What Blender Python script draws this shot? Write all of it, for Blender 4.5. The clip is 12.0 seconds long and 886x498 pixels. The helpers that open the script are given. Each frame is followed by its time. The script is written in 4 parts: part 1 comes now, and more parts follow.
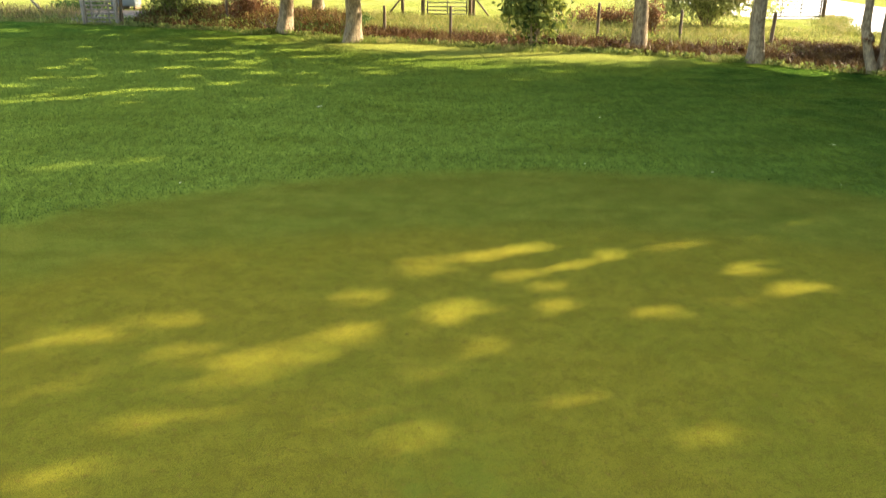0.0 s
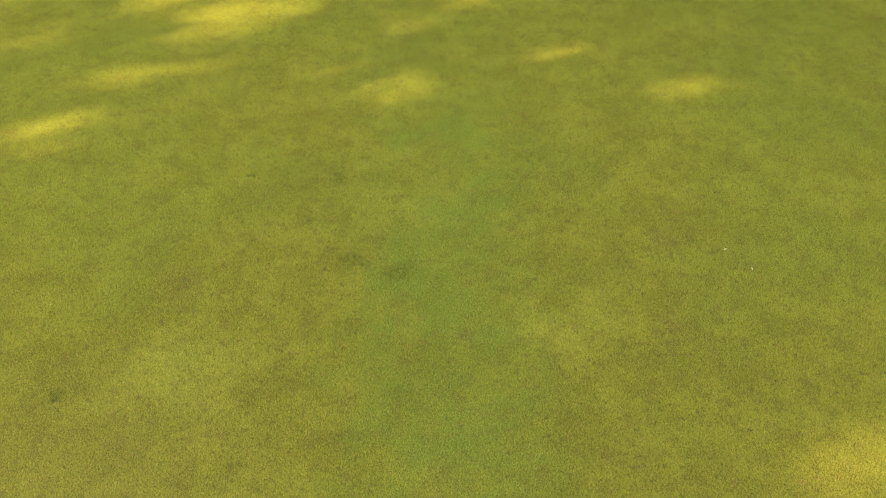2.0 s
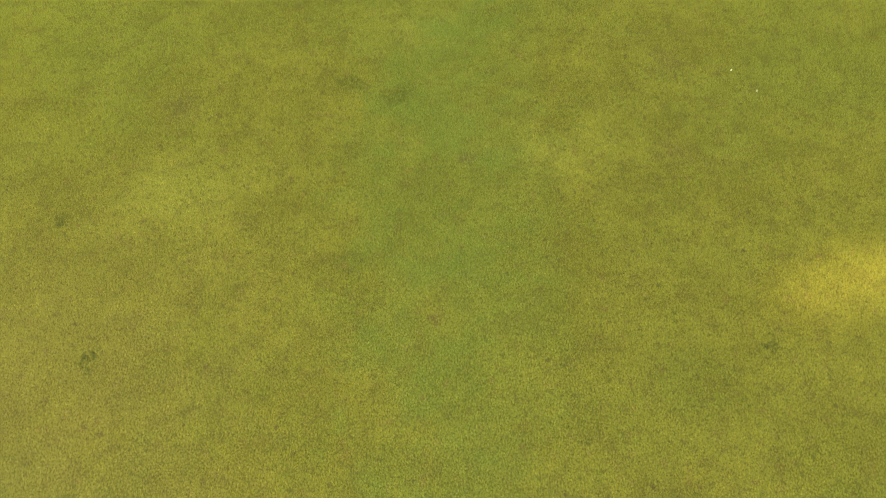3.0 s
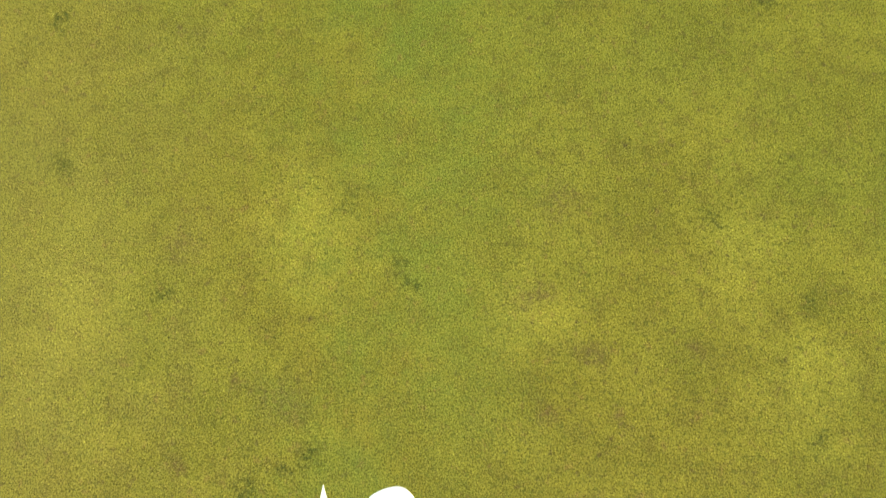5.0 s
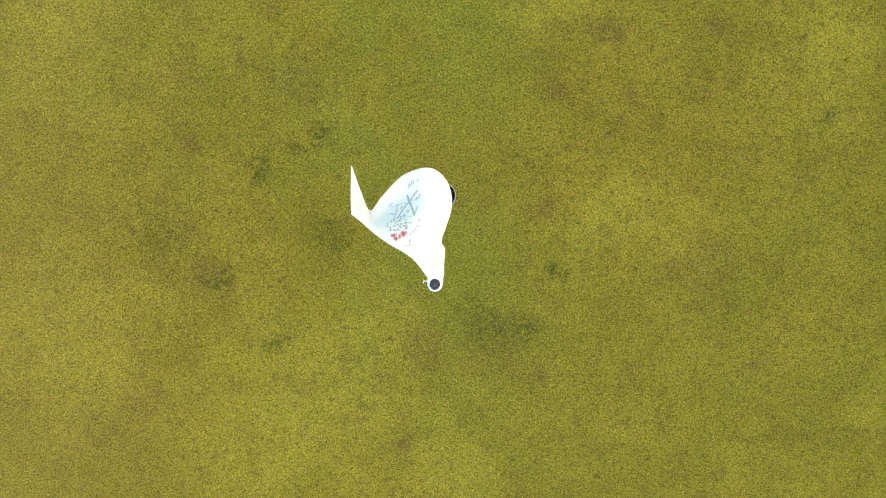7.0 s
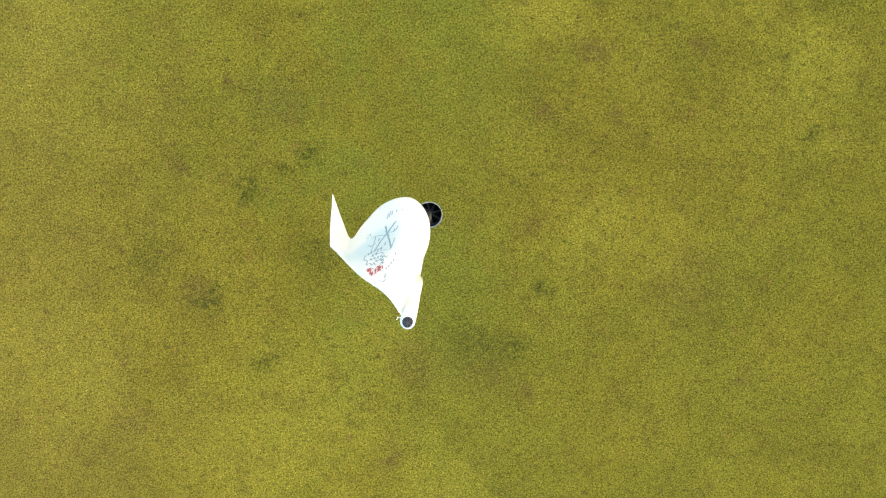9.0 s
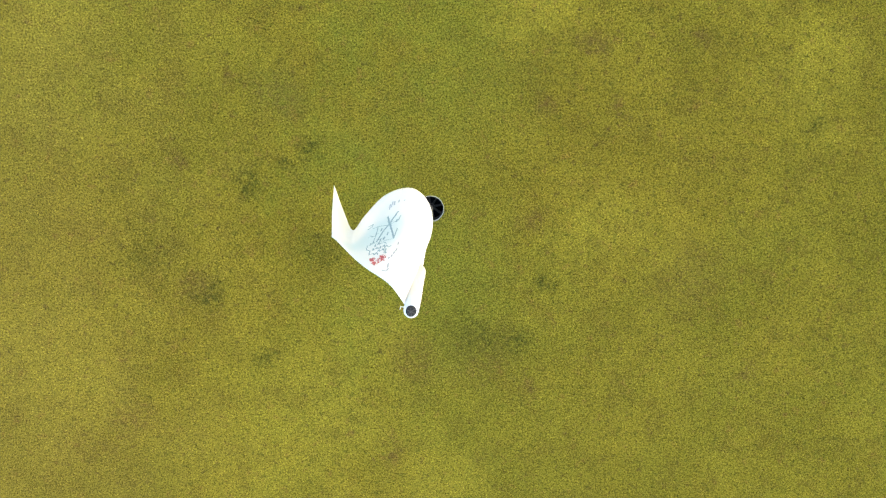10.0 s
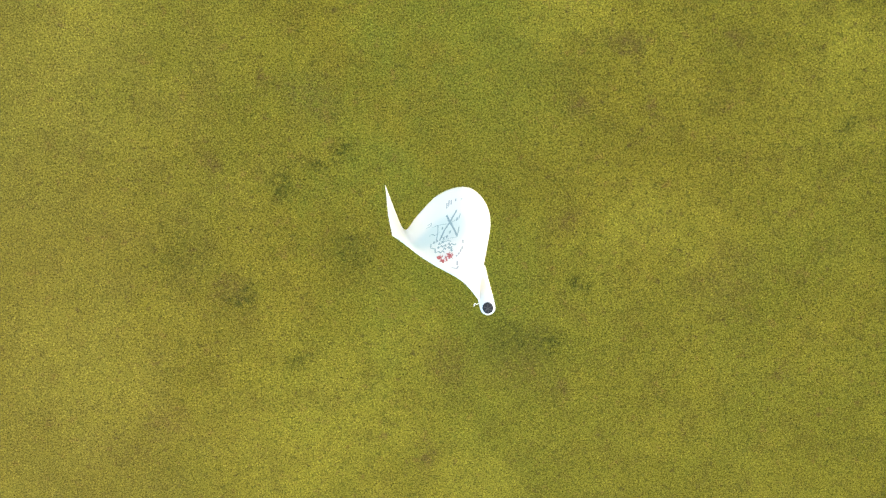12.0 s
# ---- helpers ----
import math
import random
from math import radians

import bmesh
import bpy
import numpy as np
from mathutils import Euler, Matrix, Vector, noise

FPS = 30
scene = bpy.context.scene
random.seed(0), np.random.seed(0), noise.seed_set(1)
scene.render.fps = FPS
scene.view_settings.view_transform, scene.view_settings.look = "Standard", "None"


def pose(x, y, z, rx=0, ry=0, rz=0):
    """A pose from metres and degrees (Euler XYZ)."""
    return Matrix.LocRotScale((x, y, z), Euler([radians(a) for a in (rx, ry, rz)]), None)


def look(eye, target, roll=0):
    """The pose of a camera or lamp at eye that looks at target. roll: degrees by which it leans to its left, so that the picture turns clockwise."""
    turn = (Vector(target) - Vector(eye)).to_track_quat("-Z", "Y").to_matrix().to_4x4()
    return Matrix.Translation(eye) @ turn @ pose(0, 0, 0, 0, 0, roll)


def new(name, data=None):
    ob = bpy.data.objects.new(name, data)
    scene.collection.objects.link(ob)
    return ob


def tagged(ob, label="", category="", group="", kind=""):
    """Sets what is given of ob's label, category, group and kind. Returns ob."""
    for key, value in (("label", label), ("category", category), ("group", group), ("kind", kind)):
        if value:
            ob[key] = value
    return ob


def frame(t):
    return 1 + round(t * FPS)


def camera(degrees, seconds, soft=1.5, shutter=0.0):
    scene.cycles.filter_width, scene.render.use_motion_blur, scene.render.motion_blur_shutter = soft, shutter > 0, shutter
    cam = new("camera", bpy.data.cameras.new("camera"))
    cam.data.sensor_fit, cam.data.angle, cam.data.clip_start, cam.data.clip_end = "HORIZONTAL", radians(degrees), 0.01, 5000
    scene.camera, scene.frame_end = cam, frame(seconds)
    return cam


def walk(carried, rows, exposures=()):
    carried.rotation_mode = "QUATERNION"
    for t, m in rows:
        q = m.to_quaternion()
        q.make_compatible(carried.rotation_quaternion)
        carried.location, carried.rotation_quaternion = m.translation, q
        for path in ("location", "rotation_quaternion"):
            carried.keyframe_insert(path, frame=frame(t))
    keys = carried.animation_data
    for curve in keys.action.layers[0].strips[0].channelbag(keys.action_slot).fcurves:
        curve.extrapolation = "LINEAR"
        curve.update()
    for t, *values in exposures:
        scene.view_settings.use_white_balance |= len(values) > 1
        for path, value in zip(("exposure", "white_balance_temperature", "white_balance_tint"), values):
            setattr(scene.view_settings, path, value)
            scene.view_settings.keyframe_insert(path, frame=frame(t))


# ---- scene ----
cam = camera(55.0, 12.0, soft=1.25, shutter=0.25)
PATH = [
    (0.0, -0.157, 0.384, 3.622, 69.73, -0.36, 0.29), (0.5, -0.132, 0.361, 3.621, 63.92, -0.44, 0.09),
    (1.0, -0.115, 0.349, 3.617, 58.09, -0.41, -0.09), (1.5, -0.118, 0.326, 3.622, 52.72, -0.51, -0.24),
    (2.0, -0.108, 0.329, 3.637, 46.83, -0.63, -0.41), (2.5, -0.126, 0.311, 3.622, 41.32, -0.76, -0.7),
    (2.7, -0.131, 0.320, 3.630, 38.90, -0.75, -0.70), (4.3, 0.135, 0.253, 3.603, 21.07, 1.58, 0.31),
    (4.5, 0.139, 0.246, 3.600, 19.33, 1.58, 0.29), (5.0, 0.144, 0.267, 3.587, 13.48, 1.51, 0.17),
    (5.5, 0.107, 0.280, 3.580, 7.77, 1.22, 0.08), (6.0, 0.053, 0.298, 3.574, 1.86, 0.72, 0.01),
    (6.5, 0.036, 0.273, 3.565, -3.26, 0.61, 0.01), (7.0, 0.026, 0.293, 3.559, -8.28, 0.39, -0.07),
    (7.2, 0.034, 0.295, 3.560, -8.15, 0.24, -0.15), (8.8, 0.071, 0.359, 3.570, -7.99, 0.29, -0.24),
    (9.0, 0.076, 0.361, 3.570, -8.07, 0.26, -0.33), (9.5, 0.088, 0.345, 3.569, -7.99, 0.19, -0.44),
    (10.0, 0.069, 0.338, 3.554, -8.14, 0.24, -0.53), (10.5, 0.025, 0.333, 3.538, -8.13, 0.16, -0.60),
    (11.0, -0.012, 0.353, 3.550, -8.27, 0.13, -0.69), (11.5, -0.043, 0.327, 3.552, -7.92, 0.17, -0.73),
    (12.0, -0.075, 0.324, 3.554, -7.80, 0.14, -0.80),
]
walk(cam, [(t, pose(x, y, z, a, b, c)) for t, x, y, z, a, b, c in PATH], [(0.0, 2.6, 7050, 10), (1.0, 2.97, 7050, 10), (2.5, 2.96, 7050, 10), (5.0, 3.12, 7050, 8.5), (5.7, 3.05, 7050, 8.5), (6.5, 2.83, 7050, 10), (7.0, 2.83, 7050, 10), (9.0, 2.83, 7050, 10), (12.0, 2.83, 7050, 10)])

# ---- light ----
SUN_AZ, SUN_EL = 21.0, 24.0  # degrees from +x towards +y, and above the horizon
TO_SUN = Vector((math.cos(radians(SUN_EL)) * math.cos(radians(SUN_AZ)), math.cos(radians(SUN_EL)) * math.sin(radians(SUN_AZ)), math.sin(radians(SUN_EL))))
world = bpy.data.worlds.new("sky")
scene.world = world
world.use_nodes = True
sky = world.node_tree.nodes.new("ShaderNodeTexSky")
sky.sky_type, sky.sun_disc = "NISHITA", False
sky.sun_elevation, sky.sun_rotation = radians(SUN_EL), radians(90 - SUN_AZ)
sky.dust_density, sky.air_density = 2.0, 1.0
world.node_tree.links.new(sky.outputs[0], world.node_tree.nodes["Background"].inputs[0])
world.node_tree.nodes["Background"].inputs[1].default_value = 0.15
sun = new("sun", bpy.data.lights.new("sun", "SUN"))
sun.data.energy, sun.data.angle, sun.data.color = 3.7, radians(0.6), (1.0, 0.91, 0.74)
sun.matrix_world = look(TO_SUN * 60, (0, 0, 0))


# ---- materials ----
class Nodes:
    """A few short words for building a node material."""

    def __init__(self, name, rough=0.8, metal=0.0):
        self.m = bpy.data.materials.new(name)
        self.m.use_nodes = True
        self.t = self.m.node_tree
        self.b = self.t.nodes["Principled BSDF"]
        self.b.inputs["Roughness"].default_value, self.b.inputs["Metallic"].default_value = rough, metal
        self.geo = self.t.nodes.new("ShaderNodeNewGeometry")

    def put(self, socket, value):
        if hasattr(value, "links") or isinstance(value, bpy.types.NodeSocket):
            self.t.links.new(value, socket)
        elif isinstance(value, tuple) and len(value) == 3 and socket.type == "RGBA":
            socket.default_value = (*value, 1)
        else:
            socket.default_value = value

    def noise(self, scale, detail=3.0, rough=0.55, stretch=(1, 1, 1), at=None, distort=0.0):
        n = self.t.nodes.new("ShaderNodeTexNoise")
        v = self.t.nodes.new("ShaderNodeVectorMath")
        v.operation = "MULTIPLY"
        self.put(v.inputs[0], at or self.geo.outputs["Position"])
        v.inputs[1].default_value = stretch
        self.t.links.new(v.outputs[0], n.inputs["Vector"])
        n.inputs["Scale"].default_value, n.inputs["Detail"].default_value = scale, detail
        n.inputs["Roughness"].default_value, n.inputs["Distortion"].default_value = rough, distort
        return n.outputs["Fac"]

    def math(self, op, a, b=0.0, c=0.0, clamp=False):
        n = self.t.nodes.new("ShaderNodeMath")
        n.operation, n.use_clamp = op, clamp
        for socket, value in zip(n.inputs, (a, b, c)):
            self.put(socket, value)
        return n.outputs[0]

    def step(self, value, low, high):
        n = self.t.nodes.new("ShaderNodeMapRange")
        n.interpolation_type = "SMOOTHSTEP"
        for socket, v in zip(n.inputs, (value, low, high, 0.0, 1.0)):
            self.put(socket, v)
        return n.outputs[0]

    def mix(self, fac, a, b, how="MIX"):
        n = self.t.nodes.new("ShaderNodeMix")
        n.data_type, n.blend_type = "RGBA", how
        self.put(n.inputs[0], fac)
        self.put(n.inputs[6], a)
        self.put(n.inputs[7], b)
        return n.outputs[2]

    def grey(self, value):
        n = self.t.nodes.new("ShaderNodeCombineColor")
        for socket in n.inputs[:3]:
            self.put(socket, value)
        return n.outputs[0]

    def away(self, x, y, at=None):
        """How far the place is from the upright line at x, y."""
        v = self.t.nodes.new("ShaderNodeVectorMath")
        v.operation = "MULTIPLY"
        self.put(v.inputs[0], at or self.geo.outputs["Position"])
        v.inputs[1].default_value = (1, 1, 0)
        n = self.t.nodes.new("ShaderNodeVectorMath")
        n.operation = "DISTANCE"
        self.t.links.new(v.outputs[0], n.inputs[0])
        n.inputs[1].default_value = (x, y, 0)
        return n.outputs["Value"]

    def warped(self, scale, reach):
        """Places pushed about by up to about half of reach, so that round marks come out ragged."""
        n = self.t.nodes.new("ShaderNodeTexNoise")
        self.t.links.new(self.geo.outputs["Position"], n.inputs["Vector"])
        n.inputs["Scale"].default_value, n.inputs["Detail"].default_value, n.inputs["Roughness"].default_value = scale, 5, 0.72
        v = self.t.nodes.new("ShaderNodeVectorMath")
        v.operation = "MULTIPLY_ADD"
        self.t.links.new(n.outputs["Color"], v.inputs[0])
        v.inputs[1].default_value = (reach,) * 3
        v.inputs[2].default_value = (-reach / 2,) * 3
        a = self.t.nodes.new("ShaderNodeVectorMath")
        a.operation = "ADD"
        self.t.links.new(v.outputs[0], a.inputs[0])
        self.t.links.new(self.geo.outputs["Position"], a.inputs[1])
        return a.outputs[0]

    def bump(self, height, strength=0.5, distance=0.01):
        n = self.t.nodes.new("ShaderNodeBump")
        n.inputs["Strength"].default_value, n.inputs["Distance"].default_value = strength, distance
        self.t.links.new(height, n.inputs["Height"])
        self.t.links.new(n.outputs[0], self.b.inputs["Normal"])

    def attribute(self, name):
        n = self.t.nodes.new("ShaderNodeAttribute")
        n.attribute_name = name
        return n.outputs["Fac"]

    def island(self):
        return self.geo.outputs["Random Per Island"]

    def colour(self, value):
        self.put(self.b.inputs["Base Color"], value)
        return self.m


def green_colour(k):
    """The closely mown putting green: olive with straw-yellow and mossy patches, worm casts and scuffs."""
    big, mid = k.noise(0.55, 4, 0.6), k.noise(2.6, 5, 0.68)
    small, tiny = k.noise(8, 5, 0.7), k.noise(38, 3, 0.65)
    c = k.mix(k.step(mid, 0.36, 0.64), (0.184, 0.142, 0.0160), (0.226, 0.174, 0.0192))
    c = k.mix(k.math("MULTIPLY", k.step(big, 0.42, 0.64), 0.35), c, (0.150, 0.150, 0.017))
    near = k.warped(6.0, 0.34)
    wide = k.warped(2.2, 0.9)
    # dry patches, plus one faint spot of sun painted in the same tone
    for x, y, r in PALE:
        c = k.mix(k.math("MULTIPLY", k.step(k.away(x, y, wide), r * 1.7, 0.0), 0.42), c, (0.320, 0.256, 0.029))
    c = k.mix(k.math("MULTIPLY", k.step(small, 0.47, 0.64), 0.34), c, (0.124, 0.086, 0.016))
    c = k.mix(k.math("MULTIPLY", k.step(tiny, 0.51, 0.70), 0.58), c, (0.074, 0.076, 0.011))
    c = k.mix(k.math("MULTIPLY", k.step(k.noise(24, 3, 0.6), 0.60, 0.72), 0.6), c, (0.092, 0.058, 0.018))
    # a mossy streak and mossier turf farther up the green
    split = k.t.nodes.new("ShaderNodeSeparateXYZ")
    k.t.links.new(k.geo.outputs["Position"], split.inputs[0])
    drift = k.math("MULTIPLY", k.math("SUBTRACT", k.noise(3.5, 5, 0.75), 0.5), 2.2)
    streak = k.step(k.math("ABSOLUTE", k.math("ADD", split.outputs[0], k.math("MULTIPLY_ADD", drift, 0.9, 0.05))), 0.8, 0.0)
    streak = k.math("MULTIPLY", streak, k.math("MULTIPLY", k.step(split.outputs[1], -2.4, 0.6), k.step(split.outputs[1], 7.0, 5.0)))
    streak = k.math("MULTIPLY", streak, k.math("MULTIPLY_ADD", k.step(k.noise(1.7, 4, 0.7), 0.38, 0.62), 0.8, 0.3))
    c = k.mix(k.math("MULTIPLY", streak, 0.52), c, (0.142, 0.160, 0.019))
    c = k.mix(k.step(k.away(0.0, -0.3), 0.3, 4.0), c, k.mix(1.0, c, (0.94, 1.01, 0.98), "MULTIPLY"))
    # drier, browner turf to one side, with small rusty specks
    side = k.step(k.math("ADD", split.outputs[0], drift), -0.5, -2.0)
    side = k.math("MULTIPLY", side, k.step(split.outputs[1], 4.0, 1.5))
    c = k.mix(k.math("MULTIPLY", side, 0.32), c, (0.230, 0.160, 0.032))
    c = k.mix(k.math("MULTIPLY", k.step(k.noise(15, 4, 0.7), 0.57, 0.70), 0.40), c, (0.205, 0.108, 0.030))
    # scuffs and worn spots break up into flecks
    flecks = k.step(k.noise(42, 4, 0.75), 0.36, 0.60)
    for marks, tone, share in ((WORN, (0.118, 0.068, 0.022), 0.62), (SCUFFS, (0.052, 0.058, 0.010), 0.80)):
        for x, y, r in marks:
            m = k.step(k.away(x, y, near), r * 1.55, r * 0.1)
            c = k.mix(k.math("MULTIPLY", k.math("MULTIPLY", m, flecks), share * min(1.0, 0.06 / r) ** 0.6), c, tone)
    # shade in the gaps between the tufts of leaves, put into the colour by noise
    gaps = k.math("SUBTRACT", k.step(k.noise(125, 3, 0.65), 0.30, 0.62), 0.56)
    depth = k.math("MULTIPLY_ADD", k.step(k.away(0.0, 0.0), 1.2, 3.6), -0.26, 0.50)
    c = k.mix(1.0, c, k.grey(k.math("MULTIPLY_ADD", gaps, depth, 0.925)), "MULTIPLY")
    return c


def turf_material():
    k = Nodes("turf", 0.95)
    k.b.inputs["Specular IOR Level"].default_value = 0.0
    mid, tiny = k.noise(2.3, 4, 0.6), k.noise(45, 3, 0.65)
    fine = k.math("MULTIPLY", k.math("SUBTRACT", k.noise(150, 2, 0.6), 0.5), 3.0)
    fine = k.math("ADD", fine, k.math("MULTIPLY_ADD", k.noise(340, 2, 0.7), 1.4, -0.20))
    c = green_colour(k)
    # collar and rough
    wob = k.math("MULTIPLY", k.math("SUBTRACT", k.noise(0.9, 5, 0.7), 0.5), 0.9)
    inner = k.step(k.math("ADD", k.away(0.9, 1.3), wob), 9.2, 10.3)
    wob = k.math("ADD", wob, k.math("MULTIPLY", k.math("SUBTRACT", k.noise(5, 4, 0.7), 0.5), 0.5))
    outer = k.step(k.math("ADD", k.away(1.2, 3.9), wob), 9.55, 10.5)
    collar = k.mix(k.step(mid, 0.35, 0.7), (0.108, 0.124, 0.016), (0.154, 0.152, 0.021))
    fleck = k.math("MULTIPLY_ADD", k.math("SUBTRACT", k.noise(26, 5, 0.8), 0.5), 2.0, 1.0)
    collar = k.mix(1.0, collar, k.grey(k.math("MULTIPLY", fleck, k.math("MULTIPLY_ADD", k.step(k.noise(1.1, 5, 0.7, (0.5, 1, 1)), 0.3, 0.7), 0.34, 0.83))), "MULTIPLY")
    c = k.mix(k.math("MULTIPLY", inner, 0.8), c, collar)
    rough = k.mix(k.step(k.noise(1.1, 5, 0.65), 0.35, 0.7), (0.036, 0.076, 0.011), (0.082, 0.132, 0.018))
    rough = k.mix(k.math("MULTIPLY", k.step(k.noise(6, 3, 0.6), 0.5, 0.75), 0.5), rough, (0.034, 0.070, 0.010))
    # rough painted paler to the left, for the extra sky light there
    lit_side = k.step(k.math("ADD", k.away(-12.0, 14.0), k.math("MULTIPLY", wob, 2.0)), 24.0, 10.0)
    rough = k.mix(k.math("MULTIPLY", lit_side, 0.9), rough, (0.160, 0.198, 0.026))
    grain = k.math("MULTIPLY_ADD", k.math("SUBTRACT", k.noise(22, 5, 0.8), 0.5), 2.8, 1.0)
    rough = k.mix(k.math("MULTIPLY", k.step(k.noise(0.35, 4, 0.6), 0.45, 0.65), 0.5), rough, (0.125, 0.152, 0.017))
    grain = k.math("MULTIPLY", grain, k.math("MULTIPLY_ADD", k.step(k.noise(0.8, 5, 0.7, (0.5, 1, 1)), 0.3, 0.7), 0.36, 0.82))
    tufts = k.math("MULTIPLY_ADD", k.step(k.noise(7, 5, 0.8, (1, 0.35, 1)), 0.36, 0.66), 0.5, 0.74)
    rough = k.mix(1.0, rough, k.grey(k.math("MULTIPLY", tufts, k.math("MAXIMUM", grain, 0.3))), "MULTIPLY")
    c = k.mix(outer, c, rough)
    # rank grass, ditch and pasture past the edge of the mown ground
    past = k.attribute("past")
    # pale yellow strip before the trees: sunlight on the lawn painted into the turf
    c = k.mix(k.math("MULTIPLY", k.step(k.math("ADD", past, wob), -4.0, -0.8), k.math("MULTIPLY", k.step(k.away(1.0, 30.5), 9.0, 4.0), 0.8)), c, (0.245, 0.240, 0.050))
    c = k.mix(k.step(past, -0.3, 0.3), c, (0.115, 0.125, 0.030))
    c = k.mix(k.math("MULTIPLY", k.step(past, 0.3, 0.8), k.step(past, 3.2, 2.0)), c, (0.040, 0.024, 0.012))
    field = k.mix(k.step(k.noise(0.7, 4, 0.6), 0.35, 0.7), (0.15, 0.165, 0.032), (0.23, 0.225, 0.065))
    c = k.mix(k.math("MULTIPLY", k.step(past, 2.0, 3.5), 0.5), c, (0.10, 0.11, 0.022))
    c = k.mix(k.step(past, 4.0, 8.5), c, field)
    # blades
    c = k.mix(1.0, c, k.grey(k.math("MAXIMUM", k.math("MULTIPLY_ADD", fine, 1.0, 0.50), 0.12)), "MULTIPLY")
    k.bump(k.math("MULTIPLY_ADD", fine, 0.7, k.math("MULTIPLY", tiny, 0.6)), 0.6, 0.012)
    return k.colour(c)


def blade_material(name, low, high, dry, share=0.35):
    k = Nodes(name, 0.6)
    k.b.inputs["Specular IOR Level"].default_value = 0.1
    c = k.mix(k.island(), low, high)
    c = k.mix(k.math("MULTIPLY", k.step(k.noise(1.3, 3), 0.45, 0.65), 0.7), c, dry)
    c = k.mix(1.0, c, k.grey(k.math("MULTIPLY_ADD", k.noise(35, 2), 0.8, 0.6)), "MULTIPLY")
    through_light(k, c, share)
    return k.m


def shoot_material():
    k = Nodes("green_shoots", 0.7)
    k.b.inputs["Specular IOR Level"].default_value = 0.1
    c = k.mix(1.0, green_colour(k), k.grey(k.math("MULTIPLY_ADD", k.math("POWER", k.island(), 1.4), 1.15, 0.88)), "MULTIPLY")
    through_light(k, c, 0.25)
    return k.m


def through_light(k, c, share):
    """Thin leaf or cloth: part of the light passes through it."""
    k.colour(c)
    tr = k.t.nodes.new("ShaderNodeBsdfTranslucent")
    mx = k.t.nodes.new("ShaderNodeMixShader")
    k.put(tr.inputs["Color"], c)
    mx.inputs[0].default_value = share
    k.t.links.new(k.b.outputs[0], mx.inputs[1])
    k.t.links.new(tr.outputs[0], mx.inputs[2])
    k.t.links.new(mx.outputs[0], k.t.nodes["Material Output"].inputs["Surface"])


def leaf_material(name, low, high, share=0.4):
    k = Nodes(name, 0.7)
    k.b.inputs["Specular IOR Level"].default_value = 0.15
    c = k.mix(k.island(), low, high)
    c = k.mix(1.0, c, k.grey(k.math("MULTIPLY_ADD", k.noise(25, 2), 0.7, 0.65)), "MULTIPLY")
    through_light(k, c, share)
    return k.m


def bark_material():
    k = Nodes("bark", 0.9)
    ridge, spot = k.noise(13, 6, 0.72, (1, 1, 0.4)), k.noise(2.6, 4, 0.65)
    c = k.mix(k.step(ridge, 0.35, 0.65), (0.125, 0.080, 0.038), (0.335, 0.240, 0.132))
    c = k.mix(k.math("MULTIPLY", k.step(spot, 0.5, 0.7), 0.6), c, (0.19, 0.145, 0.095))
    k.bump(ridge, 0.9, 0.04)
    return k.colour(c)


def wood_material(name, low, high):
    k = Nodes(name, 0.85)
    grain = k.noise(14, 5, 0.65, (1, 1, 0.15))
    c = k.mix(k.step(grain, 0.3, 0.7), low, high)
    c = k.mix(k.math("MULTIPLY", k.step(k.noise(3, 3), 0.5, 0.7), 0.5), c, (0.10, 0.10, 0.07))
    k.bump(grain, 0.5, 0.01)
    return k.colour(c)


def plain(name, c, rough=0.5, metal=0.0, vary=0.25, scale=30):
    k = Nodes(name, rough, metal)
    return k.colour(k.mix(1.0, c, k.grey(k.math("MULTIPLY_ADD", k.noise(scale, 4, 0.6), 2 * vary, 1 - vary)), "MULTIPLY"))


def cloth_material():
    k = Nodes("flag_cloth", 0.9)
    k.b.inputs["Specular IOR Level"].default_value = 0.1
    weave = k.noise(600, 1, 0.5)
    c = k.mix(k.noise(6, 3), (0.955, 0.925, 0.875), (0.965, 0.935, 0.885))
    print_ground = k.t.nodes.new("ShaderNodeVectorMath")
    print_ground.operation = "DISTANCE"
    k.t.links.new(k.geo.outputs["Position"], print_ground.inputs[0])
    print_ground.inputs[1].default_value = (-0.088, 0.105, 1.61)
    c = k.mix(k.math("MULTIPLY", k.step(print_ground.outputs["Value"], 0.125, 0.05), 0.42), c, (0.62, 0.78, 0.76))
    k.bump(k.math("ADD", weave, k.math("MULTIPLY", k.noise(18, 3), 2.0)), 0.25, 0.002)
    through_light(k, c, 0.35)
    return k.m


